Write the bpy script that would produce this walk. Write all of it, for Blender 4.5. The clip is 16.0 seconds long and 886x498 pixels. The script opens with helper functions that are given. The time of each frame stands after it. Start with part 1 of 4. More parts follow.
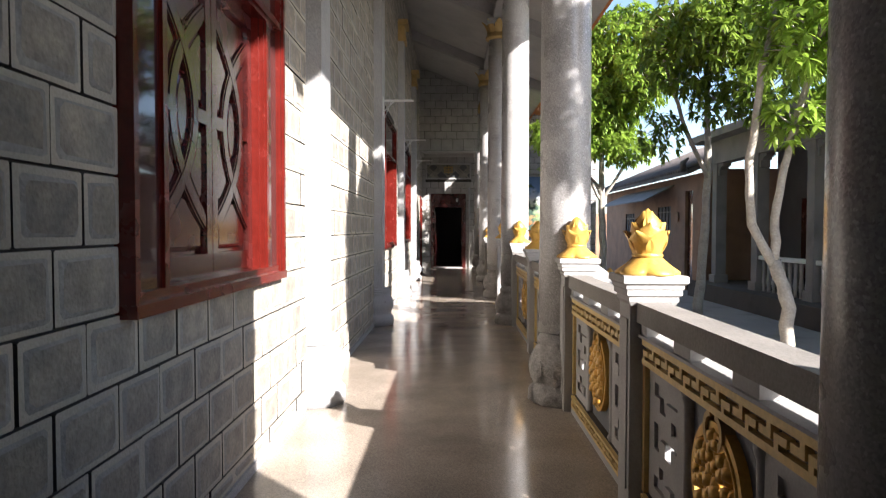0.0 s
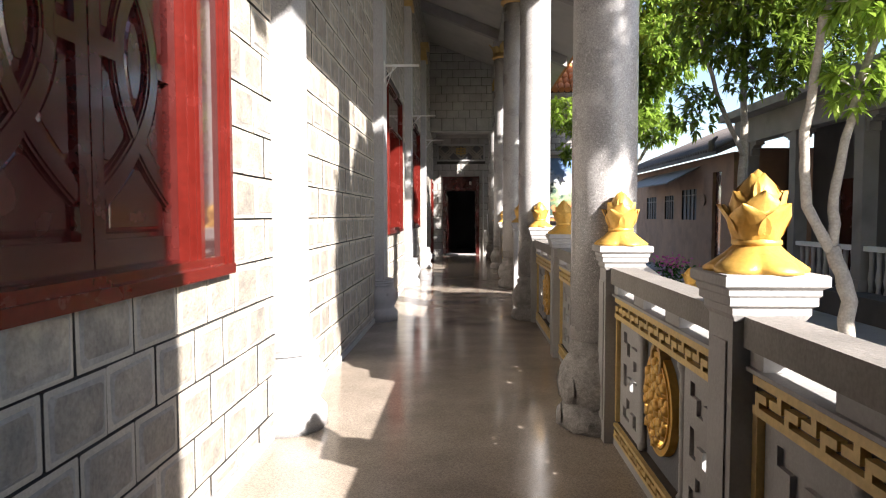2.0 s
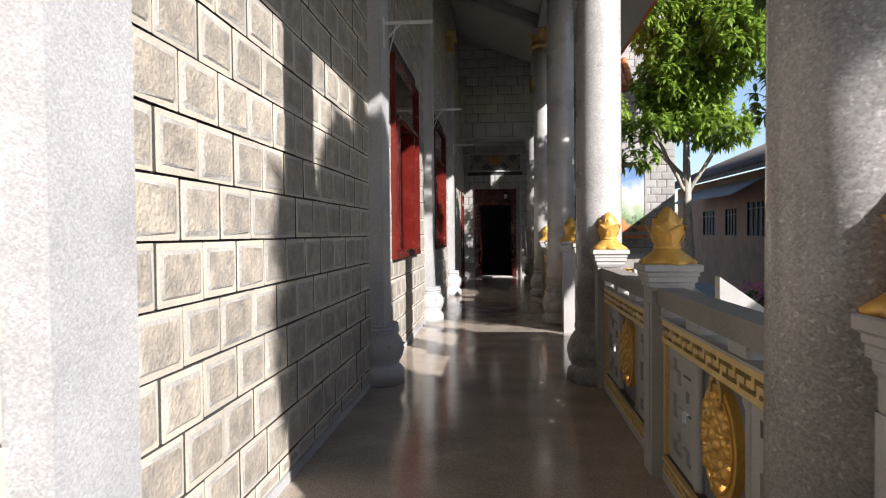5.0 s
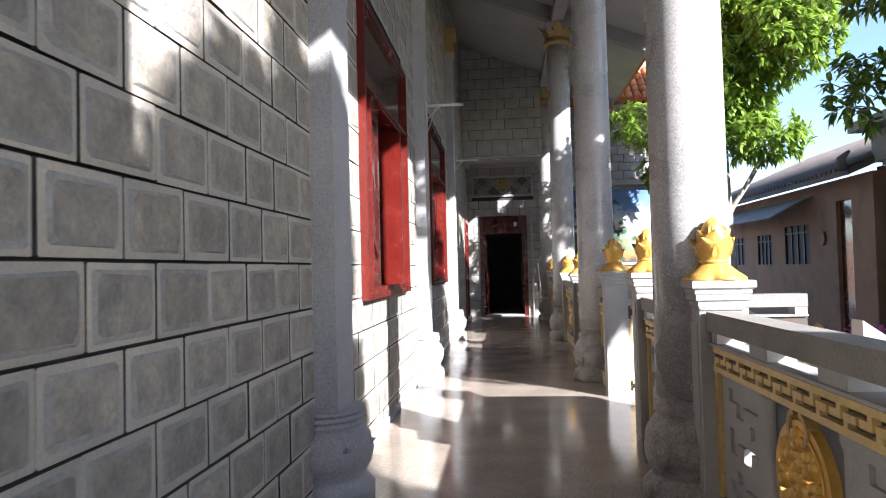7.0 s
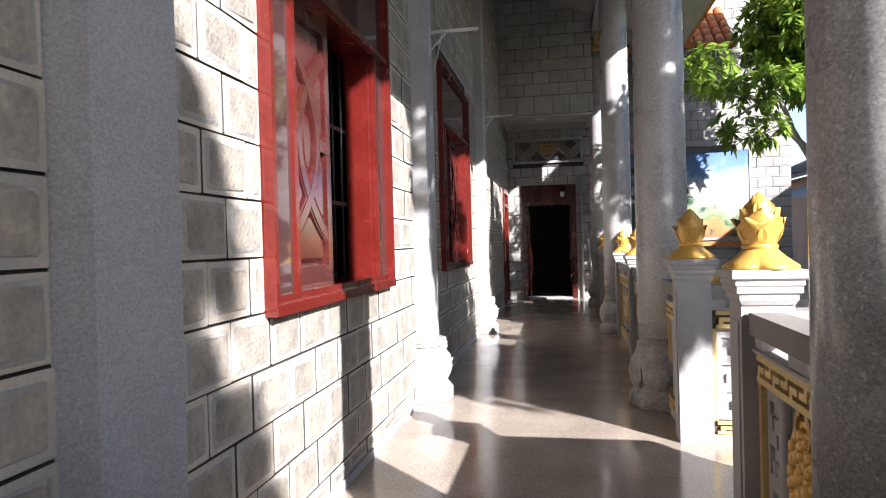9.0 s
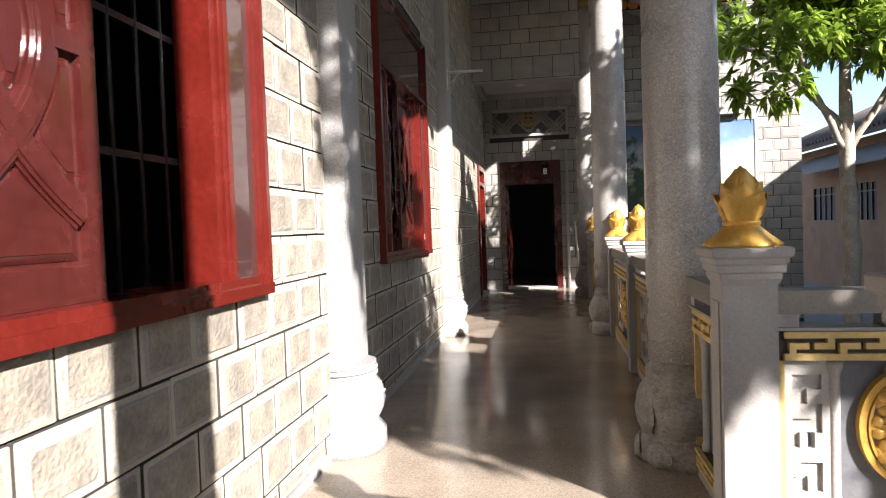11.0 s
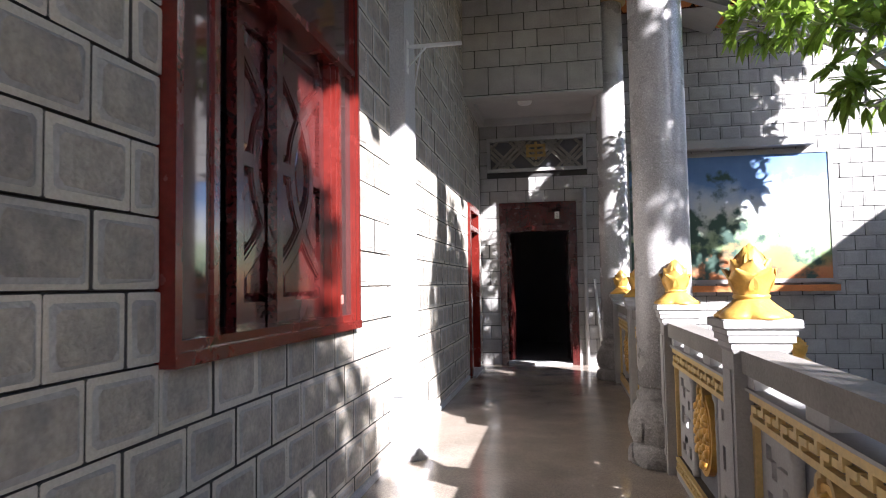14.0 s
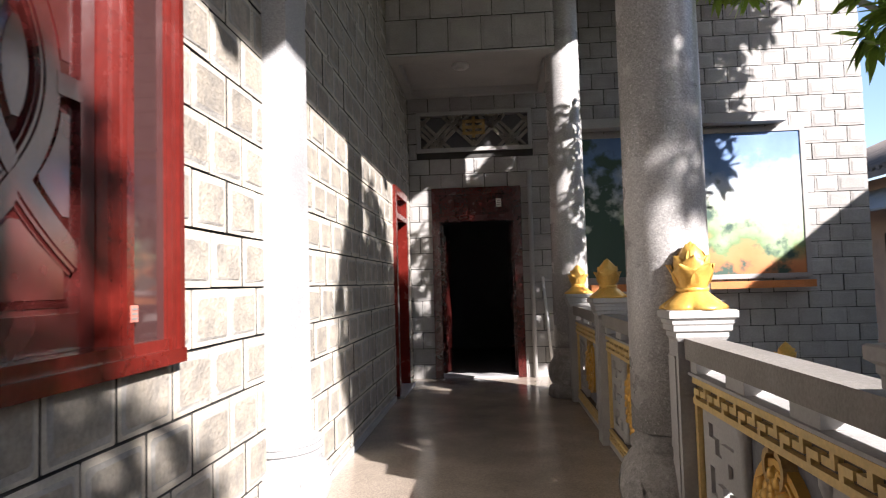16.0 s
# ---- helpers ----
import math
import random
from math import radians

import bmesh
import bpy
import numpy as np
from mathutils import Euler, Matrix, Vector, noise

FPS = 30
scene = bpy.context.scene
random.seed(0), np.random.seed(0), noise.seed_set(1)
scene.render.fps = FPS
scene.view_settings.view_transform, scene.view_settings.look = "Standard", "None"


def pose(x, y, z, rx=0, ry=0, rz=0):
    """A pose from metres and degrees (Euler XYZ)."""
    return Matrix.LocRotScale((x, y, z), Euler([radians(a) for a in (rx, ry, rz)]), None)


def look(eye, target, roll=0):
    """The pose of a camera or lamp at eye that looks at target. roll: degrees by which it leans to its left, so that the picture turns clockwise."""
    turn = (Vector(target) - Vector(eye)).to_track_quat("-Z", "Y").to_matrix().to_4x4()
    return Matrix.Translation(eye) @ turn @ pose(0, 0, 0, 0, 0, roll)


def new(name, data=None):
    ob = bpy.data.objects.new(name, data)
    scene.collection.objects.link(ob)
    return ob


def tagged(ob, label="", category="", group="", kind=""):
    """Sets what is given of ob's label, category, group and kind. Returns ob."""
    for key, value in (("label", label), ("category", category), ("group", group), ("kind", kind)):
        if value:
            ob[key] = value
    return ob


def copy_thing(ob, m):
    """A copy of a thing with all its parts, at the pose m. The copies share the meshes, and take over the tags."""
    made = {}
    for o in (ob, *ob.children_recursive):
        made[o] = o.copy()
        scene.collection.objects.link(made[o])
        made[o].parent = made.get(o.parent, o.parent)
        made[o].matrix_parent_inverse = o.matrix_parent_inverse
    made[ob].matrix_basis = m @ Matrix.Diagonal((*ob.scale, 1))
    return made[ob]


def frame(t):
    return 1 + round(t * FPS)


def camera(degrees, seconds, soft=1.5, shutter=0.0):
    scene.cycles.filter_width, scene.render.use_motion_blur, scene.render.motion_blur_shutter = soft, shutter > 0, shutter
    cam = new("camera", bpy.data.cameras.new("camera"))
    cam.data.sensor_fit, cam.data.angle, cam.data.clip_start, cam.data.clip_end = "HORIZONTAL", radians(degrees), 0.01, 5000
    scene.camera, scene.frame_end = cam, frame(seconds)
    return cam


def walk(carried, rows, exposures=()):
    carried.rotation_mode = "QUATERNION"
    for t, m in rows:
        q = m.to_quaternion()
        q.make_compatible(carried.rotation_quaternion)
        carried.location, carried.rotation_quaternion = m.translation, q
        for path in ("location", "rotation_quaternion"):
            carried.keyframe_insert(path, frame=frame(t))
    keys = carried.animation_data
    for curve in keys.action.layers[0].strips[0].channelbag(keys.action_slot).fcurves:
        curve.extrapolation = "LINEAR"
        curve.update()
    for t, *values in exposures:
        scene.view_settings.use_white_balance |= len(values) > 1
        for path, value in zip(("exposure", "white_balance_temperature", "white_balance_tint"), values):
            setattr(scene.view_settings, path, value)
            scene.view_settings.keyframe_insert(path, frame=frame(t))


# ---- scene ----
cam = camera(69.3, 16.0, soft=1.08, shutter=0.2)
PATH = [
    (0, (0.743, 0.355, 1.304), (0.71, 2.354, 1.243), 0.1),
    (0.5, (0.699, 0.467, 1.262), (0.755, 2.457, 1.067), 1.0),
    (1, (0.74, 0.742, 1.256), (0.636, 2.732, 1.088), -1.0),
    (1.5, (0.748, 1.088, 1.236), (0.595, 3.077, 1.082), -0.3),
    (2, (0.778, 1.383, 1.268), (0.701, 3.379, 1.163), -0.1),
    (2.5, (0.879, 1.633, 1.269), (0.708, 3.623, 1.175), 0.5),
    (3, (0.905, 1.919, 1.255), (0.673, 3.9, 1.119), -0.9),
    (3.5, (0.872, 2.332, 1.289), (0.625, 4.312, 1.157), -1.1),
    (4, (0.895, 2.75, 1.291), (0.536, 4.717, 1.254), -1.1),
    (4.5, (0.824, 3.212, 1.239), (0.567, 5.195, 1.217), 0.1),
    (4.7, (0.806, 3.402, 1.275), (0.622, 5.393, 1.225), -0.5),
    (6.8, (0.631, 5.605, 1.201), (0.389, 7.59, 1.178), -1.3),
    (7, (0.645, 5.82, 1.21), (0.446, 7.809, 1.272), -1.4),
    (7.5, (0.723, 6.34, 1.252), (0.418, 8.316, 1.302), -1.1),
    (8, (0.765, 6.783, 1.28), (0.417, 8.752, 1.233), -1.0),
    (8.5, (0.788, 7.258, 1.293), (0.485, 9.234, 1.23), -3.0),
    (9, (0.837, 7.671, 1.289), (0.471, 9.637, 1.27), -1.5),
    (9.5, (0.832, 8.138, 1.242), (0.587, 10.122, 1.223), -1.0),
    (9.7, (0.821, 8.31, 1.247), (0.596, 10.296, 1.171), -1.2),
    (11.8, (0.925, 10.011, 1.265), (0.55, 11.975, 1.217), -2.3),
    (12, (0.922, 10.227, 1.254), (0.649, 12.208, 1.272), -2.1),
    (12.5, (0.913, 10.705, 1.248), (0.723, 12.695, 1.237), -2.4),
    (13, (0.909, 11.142, 1.25), (0.64, 13.123, 1.182), -1.4),
    (13.5, (0.87, 11.611, 1.255), (0.638, 13.597, 1.281), -1.4),
    (14, (0.873, 12.059, 1.255), (0.518, 14.024, 1.365), -0.9),
    (14.5, (0.837, 12.514, 1.267), (0.538, 14.488, 1.381), -1.3),
    (15, (0.796, 12.89, 1.309), (0.486, 14.864, 1.391), -1.1),
    (15.5, (0.791, 13.253, 1.289), (0.479, 15.227, 1.364), -0.8),
    (16, (0.752, 13.616, 1.243), (0.6, 15.607, 1.351), -1.6),
]
EXPOSURE = [(0, 2.03, 6130, 16), (2.0, 1.95, 6250, 16), (2.6, 1.72, 6330, 16), (3.6, 1.5, 6450, 17), (4.5, 1.08, 6200, 15), (7.0, 2.1, 5680, 16), (8.5, 1.95, 5620, 17), (9.5, 1.85, 6100, 17), (12.0, 1.8, 6350, 16), (13.5, 2.4, 5720, 18), (15.0, 2.28, 5680, 19), (15.5, 2.2, 5780, 18), (16.0, 1.82, 6080, 18)]
walk(cam, [(t, look(eye, target, roll)) for t, eye, target, roll in PATH], EXPOSURE)

# ---- world and sun ----
SUN_ELEV, SUN_K = 27.5, 0.99            # elevation, and how far the light drifts along y per metre of -x
to_sun = Vector((1, -SUN_K, math.hypot(1, SUN_K) * math.tan(radians(SUN_ELEV)))).normalized()
world = bpy.data.worlds.new("sky")
scene.world = world
world.use_nodes = True
sky = world.node_tree.nodes.new("ShaderNodeTexSky")
sky.sky_type, sky.sun_disc = "NISHITA", False
sky.sun_elevation, sky.sun_rotation = radians(SUN_ELEV), math.atan2(to_sun.x, to_sun.y)
sky.air_density, sky.dust_density = 1.0, 0.6
back = world.node_tree.nodes["Background"]
world.node_tree.links.new(sky.outputs[0], back.inputs[0])
back.inputs[1].default_value = 0.078
sun = new("sun", bpy.data.lights.new("sun", "SUN"))
sun.data.energy, sun.data.angle, sun.data.color = 5.0, radians(0.55), (1.0, 0.93, 0.82)
sun.matrix_world = look(to_sun * 40, (0, 0, 0))


# ---- materials ----
def material(name, color, rough=0.7, metal=0.0, var=0.15, scale=6.0, bump=0.15, fine=60.0, tint=None, stain=0.0, rand=0.0,
             spec=0.5, coat=0.0, speckle=0.0, rvar=0.1, chips=0.0):
    """A surface with two scales of variation, fine relief and, if wanted, stains, speckles and a change from piece to piece."""
    m = bpy.data.materials.new(name)
    m.use_nodes = True
    n, l = m.node_tree.nodes, m.node_tree.links
    b = n["Principled BSDF"]
    co = n.new("ShaderNodeTexCoord")
    big, small = n.new("ShaderNodeTexNoise"), n.new("ShaderNodeTexNoise")
    big.inputs["Scale"].default_value, big.inputs["Detail"].default_value = scale, 6
    small.inputs["Scale"].default_value, small.inputs["Detail"].default_value = fine, 5
    geo = n.new("ShaderNodeNewGeometry")
    for t in (big, small):
        l.new(geo.outputs["Position"], t.inputs["Vector"])
    ramp = n.new("ShaderNodeMapRange")
    ramp.inputs[1].default_value, ramp.inputs[2].default_value = 0.3, 0.7
    ramp.inputs[3].default_value, ramp.inputs[4].default_value = 1 - var, 1 + var
    l.new(big.outputs["Fac"], ramp.inputs[0])
    ramp2 = n.new("ShaderNodeMapRange")
    ramp2.inputs[1].default_value, ramp2.inputs[2].default_value = 0.3, 0.7
    ramp2.inputs[3].default_value, ramp2.inputs[4].default_value = 1 - var * 0.7, 1 + var * 0.7
    l.new(small.outputs["Fac"], ramp2.inputs[0])
    mul = n.new("ShaderNodeMath")
    mul.operation = "MULTIPLY"
    l.new(ramp.outputs[0], mul.inputs[0])
    l.new(ramp2.outputs[0], mul.inputs[1])
    factor = mul.outputs[0]
    if rand:
        info = n.new("ShaderNodeObjectInfo")
        add = n.new("ShaderNodeMath")
        add.operation = "ADD"
        l.new(info.outputs["Random"], add.inputs[0])
        l.new(geo.outputs["Random Per Island"], add.inputs[1])
        r3 = n.new("ShaderNodeMapRange")
        r3.inputs[2].default_value = 2.0
        r3.inputs[3].default_value, r3.inputs[4].default_value = 1 - rand, 1 + rand
        l.new(add.outputs[0], r3.inputs[0])
        m2 = n.new("ShaderNodeMath")
        m2.operation = "MULTIPLY"
        l.new(factor, m2.inputs[0])
        l.new(r3.outputs[0], m2.inputs[1])
        factor = m2.outputs[0]
    base = n.new("ShaderNodeMix")
    base.data_type = "RGBA"
    base.inputs[6].default_value = (*color, 1)
    base.inputs[7].default_value = (*(tint or color), 1)
    l.new(big.outputs["Fac"], base.inputs[0])
    shade = n.new("ShaderNodeVectorMath")
    shade.operation = "SCALE"
    l.new(base.outputs[2], shade.inputs[0])
    l.new(factor, shade.inputs["Scale"])
    out = shade.outputs[0]
    if stain:
        st = n.new("ShaderNodeTexNoise")
        st.inputs["Scale"].default_value, st.inputs["Detail"].default_value = 1.3, 8
        l.new(geo.outputs["Position"], st.inputs["Vector"])
        sr = n.new("ShaderNodeMapRange")
        sr.inputs[1].default_value, sr.inputs[2].default_value = 0.52, 0.72
        sr.inputs[3].default_value, sr.inputs[4].default_value = 1.0, 1 - stain
        l.new(st.outputs["Fac"], sr.inputs[0])
        s2 = n.new("ShaderNodeVectorMath")
        s2.operation = "SCALE"
        l.new(out, s2.inputs[0])
        l.new(sr.outputs[0], s2.inputs["Scale"])
        out = s2.outputs[0]
    if speckle:
        vo = n.new("ShaderNodeTexVoronoi")
        vo.inputs["Scale"].default_value = 170
        l.new(geo.outputs["Position"], vo.inputs["Vector"])
        hs = n.new("ShaderNodeSeparateColor")
        l.new(vo.outputs["Color"], hs.inputs[0])
        vr = n.new("ShaderNodeMapRange")
        vr.inputs[3].default_value, vr.inputs[4].default_value = 1 - speckle, 1 + speckle
        l.new(hs.outputs[0], vr.inputs[0])
        s3 = n.new("ShaderNodeVectorMath")
        s3.operation = "SCALE"
        l.new(out, s3.inputs[0])
        l.new(vr.outputs[0], s3.inputs["Scale"])
        out = s3.outputs[0]
    if chips:
        ch = n.new("ShaderNodeTexNoise")
        ch.inputs["Scale"].default_value, ch.inputs["Detail"].default_value = 70, 2
        l.new(geo.outputs["Position"], ch.inputs["Vector"])
        cr = n.new("ShaderNodeMapRange")
        cr.inputs[1].default_value, cr.inputs[2].default_value, cr.inputs[4].default_value = 0.64, 0.68, chips
        l.new(ch.outputs["Fac"], cr.inputs[0])
        pale = n.new("ShaderNodeMix")
        pale.data_type = "RGBA"
        pale.inputs[7].default_value = (0.62, 0.61, 0.60, 1)
        l.new(cr.outputs[0], pale.inputs[0])
        l.new(out, pale.inputs[6])
        out = pale.outputs[2]
    l.new(out, b.inputs["Base Color"])
    rr = n.new("ShaderNodeMapRange")
    rr.inputs[1].default_value, rr.inputs[2].default_value = 0.3, 0.7
    rr.inputs[3].default_value, rr.inputs[4].default_value = max(0.02, rough - rvar), min(1, rough + rvar)
    l.new(big.outputs["Fac"], rr.inputs[0])
    l.new(rr.outputs[0], b.inputs["Roughness"])
    b.inputs["Metallic"].default_value = metal
    b.inputs["Specular IOR Level"].default_value = spec
    b.inputs["Coat Weight"].default_value = coat
    b.inputs["Coat Roughness"].default_value = 0.12
    if bump:
        bp = n.new("ShaderNodeBump")
        bp.inputs["Strength"].default_value, bp.inputs["Distance"].default_value = bump, 0.01
        l.new(small.outputs["Fac"], bp.inputs["Height"])
        l.new(bp.outputs[0], b.inputs["Normal"])
    return m


def glass(name, color, rough=0.03):
    m = bpy.data.materials.new(name)
    m.use_nodes = True
    b = m.node_tree.nodes["Principled BSDF"]
    b.inputs["Base Color"].default_value = (*color, 1)
    b.inputs["Roughness"].default_value = rough
    b.inputs["Specular IOR Level"].default_value = 0.8
    b.inputs["Coat Weight"].default_value = 0.4
    return m


STONE_EDGE = material("stone_drafted_margin", (0.40, 0.385, 0.35), 0.85, var=0.14, scale=3, bump=0.35, fine=90, rand=0.14, tint=(0.46, 0.395, 0.295))
STONE_FACE = material("stone_pitched_face", (0.225, 0.218, 0.205), 0.9, var=0.2, scale=11, bump=0.8, fine=55, rand=0.22, tint=(0.35, 0.30, 0.225))
STONE_PLAIN = material("plain_dressed_stone", (0.32, 0.31, 0.295), 0.9, var=0.14, scale=4, bump=0.4, fine=70, rand=0.14)
STONE_MID = material("stone_worn_margin", (0.31, 0.297, 0.27), 0.9, var=0.18, scale=7, bump=0.6, fine=60, rand=0.15)
MORTAR = material("dark_mortar", (0.045, 0.043, 0.04), 0.95, var=0.2)
TERRAZZO = material("washed_terrazzo", (0.35, 0.35, 0.352), 0.6, var=0.10, scale=2, bump=0.25, fine=120, speckle=0.16, stain=0.22, chips=0.25)
COLUMN = material("polished_granite_column", (0.37, 0.36, 0.35), 0.28, var=0.14, scale=2.5, bump=0.04, fine=120, speckle=0.22, stain=0.22, spec=0.5, chips=0.7)
BASE = material("carved_granite", (0.27, 0.255, 0.24), 0.55, var=0.25, scale=12, bump=0.8, fine=45, speckle=0.2, stain=0.3)
FLOOR = material("polished_terrazzo_floor", (0.31, 0.265, 0.215), 0.14, var=0.12, scale=2.3, bump=0.02, fine=70, speckle=0.2, stain=0.2, spec=0.5, rvar=0.07, tint=(0.37, 0.315, 0.26))
RAIL = material("grey_cast_concrete", (0.36, 0.352, 0.34), 0.7, var=0.10, scale=4, bump=0.2, fine=80, stain=0.12)
RAIL_TOP = material("weathered_rail_stone", (0.23, 0.215, 0.195), 0.75, var=0.16, scale=5, bump=0.25, fine=80, stain=0.25)
RAIL_DARK = material("dark_grey_paint", (0.13, 0.135, 0.15), 0.6, var=0.12, scale=5, bump=0.15)
GOLD = material("gold_paint", (0.70, 0.45, 0.115), 0.40, metal=0.30, var=0.12, scale=14, bump=0.15, fine=70, tint=(0.58, 0.31, 0.05))
FRET = material("pale_gold_fret", (0.66, 0.49, 0.20), 0.55, metal=0.1, var=0.14, scale=10, bump=0.15, tint=(0.55, 0.39, 0.15))
FRET_BACK = material("dark_gold_ground", (0.07, 0.055, 0.04), 0.7, var=0.15, scale=8)
GOLD_DULL = material("weathered_gold_paint", (0.50, 0.34, 0.12), 0.55, metal=0.2, var=0.18, scale=12, bump=0.2, fine=70, tint=(0.38, 0.26, 0.11))
WOOD = material("varnished_red_wood", (0.07, 0.012, 0.0105), 0.22, var=0.22, scale=5, bump=0.06, fine=40, tint=(0.05, 0.0105, 0.0095), coat=0.8, spec=0.5)
WOOD_RED = material("bright_red_lacquer", (0.12, 0.012, 0.008), 0.22, var=0.18, scale=6, bump=0.05, fine=40, coat=0.4, spec=0.4, tint=(0.095, 0.011, 0.008))
GLASS = glass("dark_window_glass", (0.055, 0.026, 0.025), 0.06)
IRON = material("black_iron", (0.02, 0.02, 0.02), 0.45, metal=0.5, var=0.2)
STEEL = material("bare_steel", (0.62, 0.62, 0.60), 0.45, metal=0.25, var=0.1)
SOFFIT = material("painted_soffit", (0.40, 0.39, 0.37), 0.85, var=0.08, scale=2, bump=0.1, stain=0.15)
BEAM = material("grey_roof_beam", (0.30, 0.29, 0.28), 0.8, var=0.12, scale=3, bump=0.15)
# Dark colour that stands in for the shade inside rooms and openings.
DARK = material("interior_shade_tone", (0.12, 0.12, 0.125), 0.9, var=0.15, scale=2)
GRILLE = material("dusty_carved_stone", (0.30, 0.28, 0.235), 0.85, var=0.2, scale=8)
WHITE = material("white_paint", (0.72, 0.72, 0.70), 0.6, var=0.06, scale=3, stain=0.12)
TILE = material("orange_roof_tile", (0.48, 0.17, 0.05), 0.75, var=0.2, scale=4, bump=0.3, rand=0.2)
OLD_TILE = material("grey_roof_tile", (0.115, 0.098, 0.088), 0.9, var=0.2, scale=3, bump=0.3, rand=0.25, stain=0.3)
GROUND = material("courtyard_concrete", (0.30, 0.285, 0.265), 0.9, var=0.15, scale=0.8, bump=0.25, fine=40, stain=0.25)
PLASTER = material("old_grey_plaster", (0.27, 0.165, 0.105), 0.9, var=0.18, scale=1.5, bump=0.2, stain=0.3)
BARK = material("pale_bark", (0.42, 0.39, 0.34), 0.9, var=0.25, scale=7, bump=0.6, fine=35, tint=(0.30, 0.27, 0.22))
LEAF = material("mango_leaf", (0.22, 0.34, 0.04), 0.42, var=0.2, scale=2, bump=0.05, rand=0.5, tint=(0.28, 0.40, 0.06))
LEAF_DARK = material("deep_green_leaf", (0.04, 0.10, 0.018), 0.42, var=0.2, scale=2, bump=0.05, rand=0.4, tint=(0.06, 0.13, 0.02))
# Dark tone, set low so the unseen walls bounce little light.
DARK_PLASTER = material("dark_plaster", (0.07, 0.062, 0.055), 0.9, var=0.2, scale=1.5, bump=0.2, stain=0.3)
PORCH = material("grey_porch_paint", (0.22, 0.208, 0.195), 0.9, var=0.15, scale=1.5, bump=0.15, stain=0.3)
for leafy in (LEAF, LEAF_DARK):
    nt = leafy.node_tree
    pr = nt.nodes["Principled BSDF"]
    tr = nt.nodes.new("ShaderNodeBsdfTranslucent")
    mx = nt.nodes.new("ShaderNodeMixShader")
    mx.inputs[0].default_value = 0.48
    nt.links.new(pr.inputs["Base Color"].links[0].from_socket, tr.inputs["Color"])
    nt.links.new(pr.outputs[0], mx.inputs[1])
    nt.links.new(tr.outputs[0], mx.inputs[2])
    nt.links.new(mx.outputs[0], nt.nodes["Material Output"].inputs[0])


# ---- mesh helpers ----
def box(bm, x0, x1, y0, y1, z0, z1, slot=0):
    v = [bm.verts.new((x, y, z)) for x in (x0, x1) for y in (y0, y1) for z in (z0, z1)]
    for q in ((0, 1, 3, 2), (4, 6, 7, 5), (0, 4, 5, 1), (2, 3, 7, 6), (0, 2, 6, 4), (1, 5, 7, 3)):
        bm.faces.new([v[i] for i in q]).material_index = slot
    return v


def bevelled(bm, width=0.006, segments=2):
    bmesh.ops.bevel(bm, geom=[e for e in bm.edges if e.calc_face_angle(0) > 0.5], offset=width, segments=segments, affect="EDGES", clamp_overlap=True)
    return bm


def lathe(bm, profile, x=0, y=0, steps=32, square=False):
    """Turns (radius, z) pairs round the upright axis at x, y; square: a four-sided moulding instead."""
    rings = []
    for r, z in profile:
        if square:
            ring = [bm.verts.new((x + sx * r, y + sy * r, z)) for sx, sy in ((-1, -1), (1, -1), (1, 1), (-1, 1))]
        else:
            ring = [bm.verts.new((x + r * math.cos(a), y + r * math.sin(a), z)) for a in (2 * math.pi * i / steps for i in range(steps))]
        rings.append(ring)
    for a, b in zip(rings, rings[1:]):
        for i in range(len(a)):
            f = bm.faces.new((a[i], a[(i + 1) % len(a)], b[(i + 1) % len(a)], b[i]))
            f.smooth = not square
    bm.faces.new(list(reversed(rings[0])))
    bm.faces.new(rings[-1])
    return bm


def tube(bm, points, radii, steps=8):
    rings = []
    for i, p in enumerate(points):
        p = Vector(p)
        d = (Vector(points[min(i + 1, len(points) - 1)]) - Vector(points[max(i - 1, 0)])).normalized()
        u = d.orthogonal().normalized() if not rings else (u - d * u.dot(d)).normalized()
        w = d.cross(u)
        rings.append([bm.verts.new(p + (u * math.cos(a) + w * math.sin(a)) * radii[i]) for a in (2 * math.pi * k / steps for k in range(steps))])
    for a, b in zip(rings, rings[1:]):
        for k in range(steps):
            bm.faces.new((a[k], a[(k + 1) % steps], b[(k + 1) % steps], b[k])).smooth = True
    bm.faces.new(list(reversed(rings[0])))
    bm.faces.new(rings[-1])


def mesh_of(name, bm, *mats):
    me = bpy.data.meshes.new(name)
    bmesh.ops.recalc_face_normals(bm, faces=bm.faces)
    bm.to_mesh(me)
    bm.free()
    for m in mats:
        me.materials.append(m)
    return me


def part(name, bm, mats, parent=None, label="", kind=""):
    ob = new(name, mesh_of(name, bm, *(mats if isinstance(mats, tuple) else (mats,))))
    if parent is not None:
        ob.parent = parent
    return tagged(ob, label, kind=kind)


def thing(name, x, y, z, label, category, group="", kind="", rz=0):
    ob = new(name)
    ob.empty_display_size = 0.1
    ob.matrix_world = pose(x, y, z, 0, 0, rz)
    return tagged(ob, label, category, group, kind)


def slab(name, dims, mats, parent=None, label="", bevel=0.0, kind=""):
    bm = bmesh.new()
    box(bm, *dims)
    if bevel:
        bevelled(bm, bevel)
    return part(name, bm, mats, parent, label, kind)


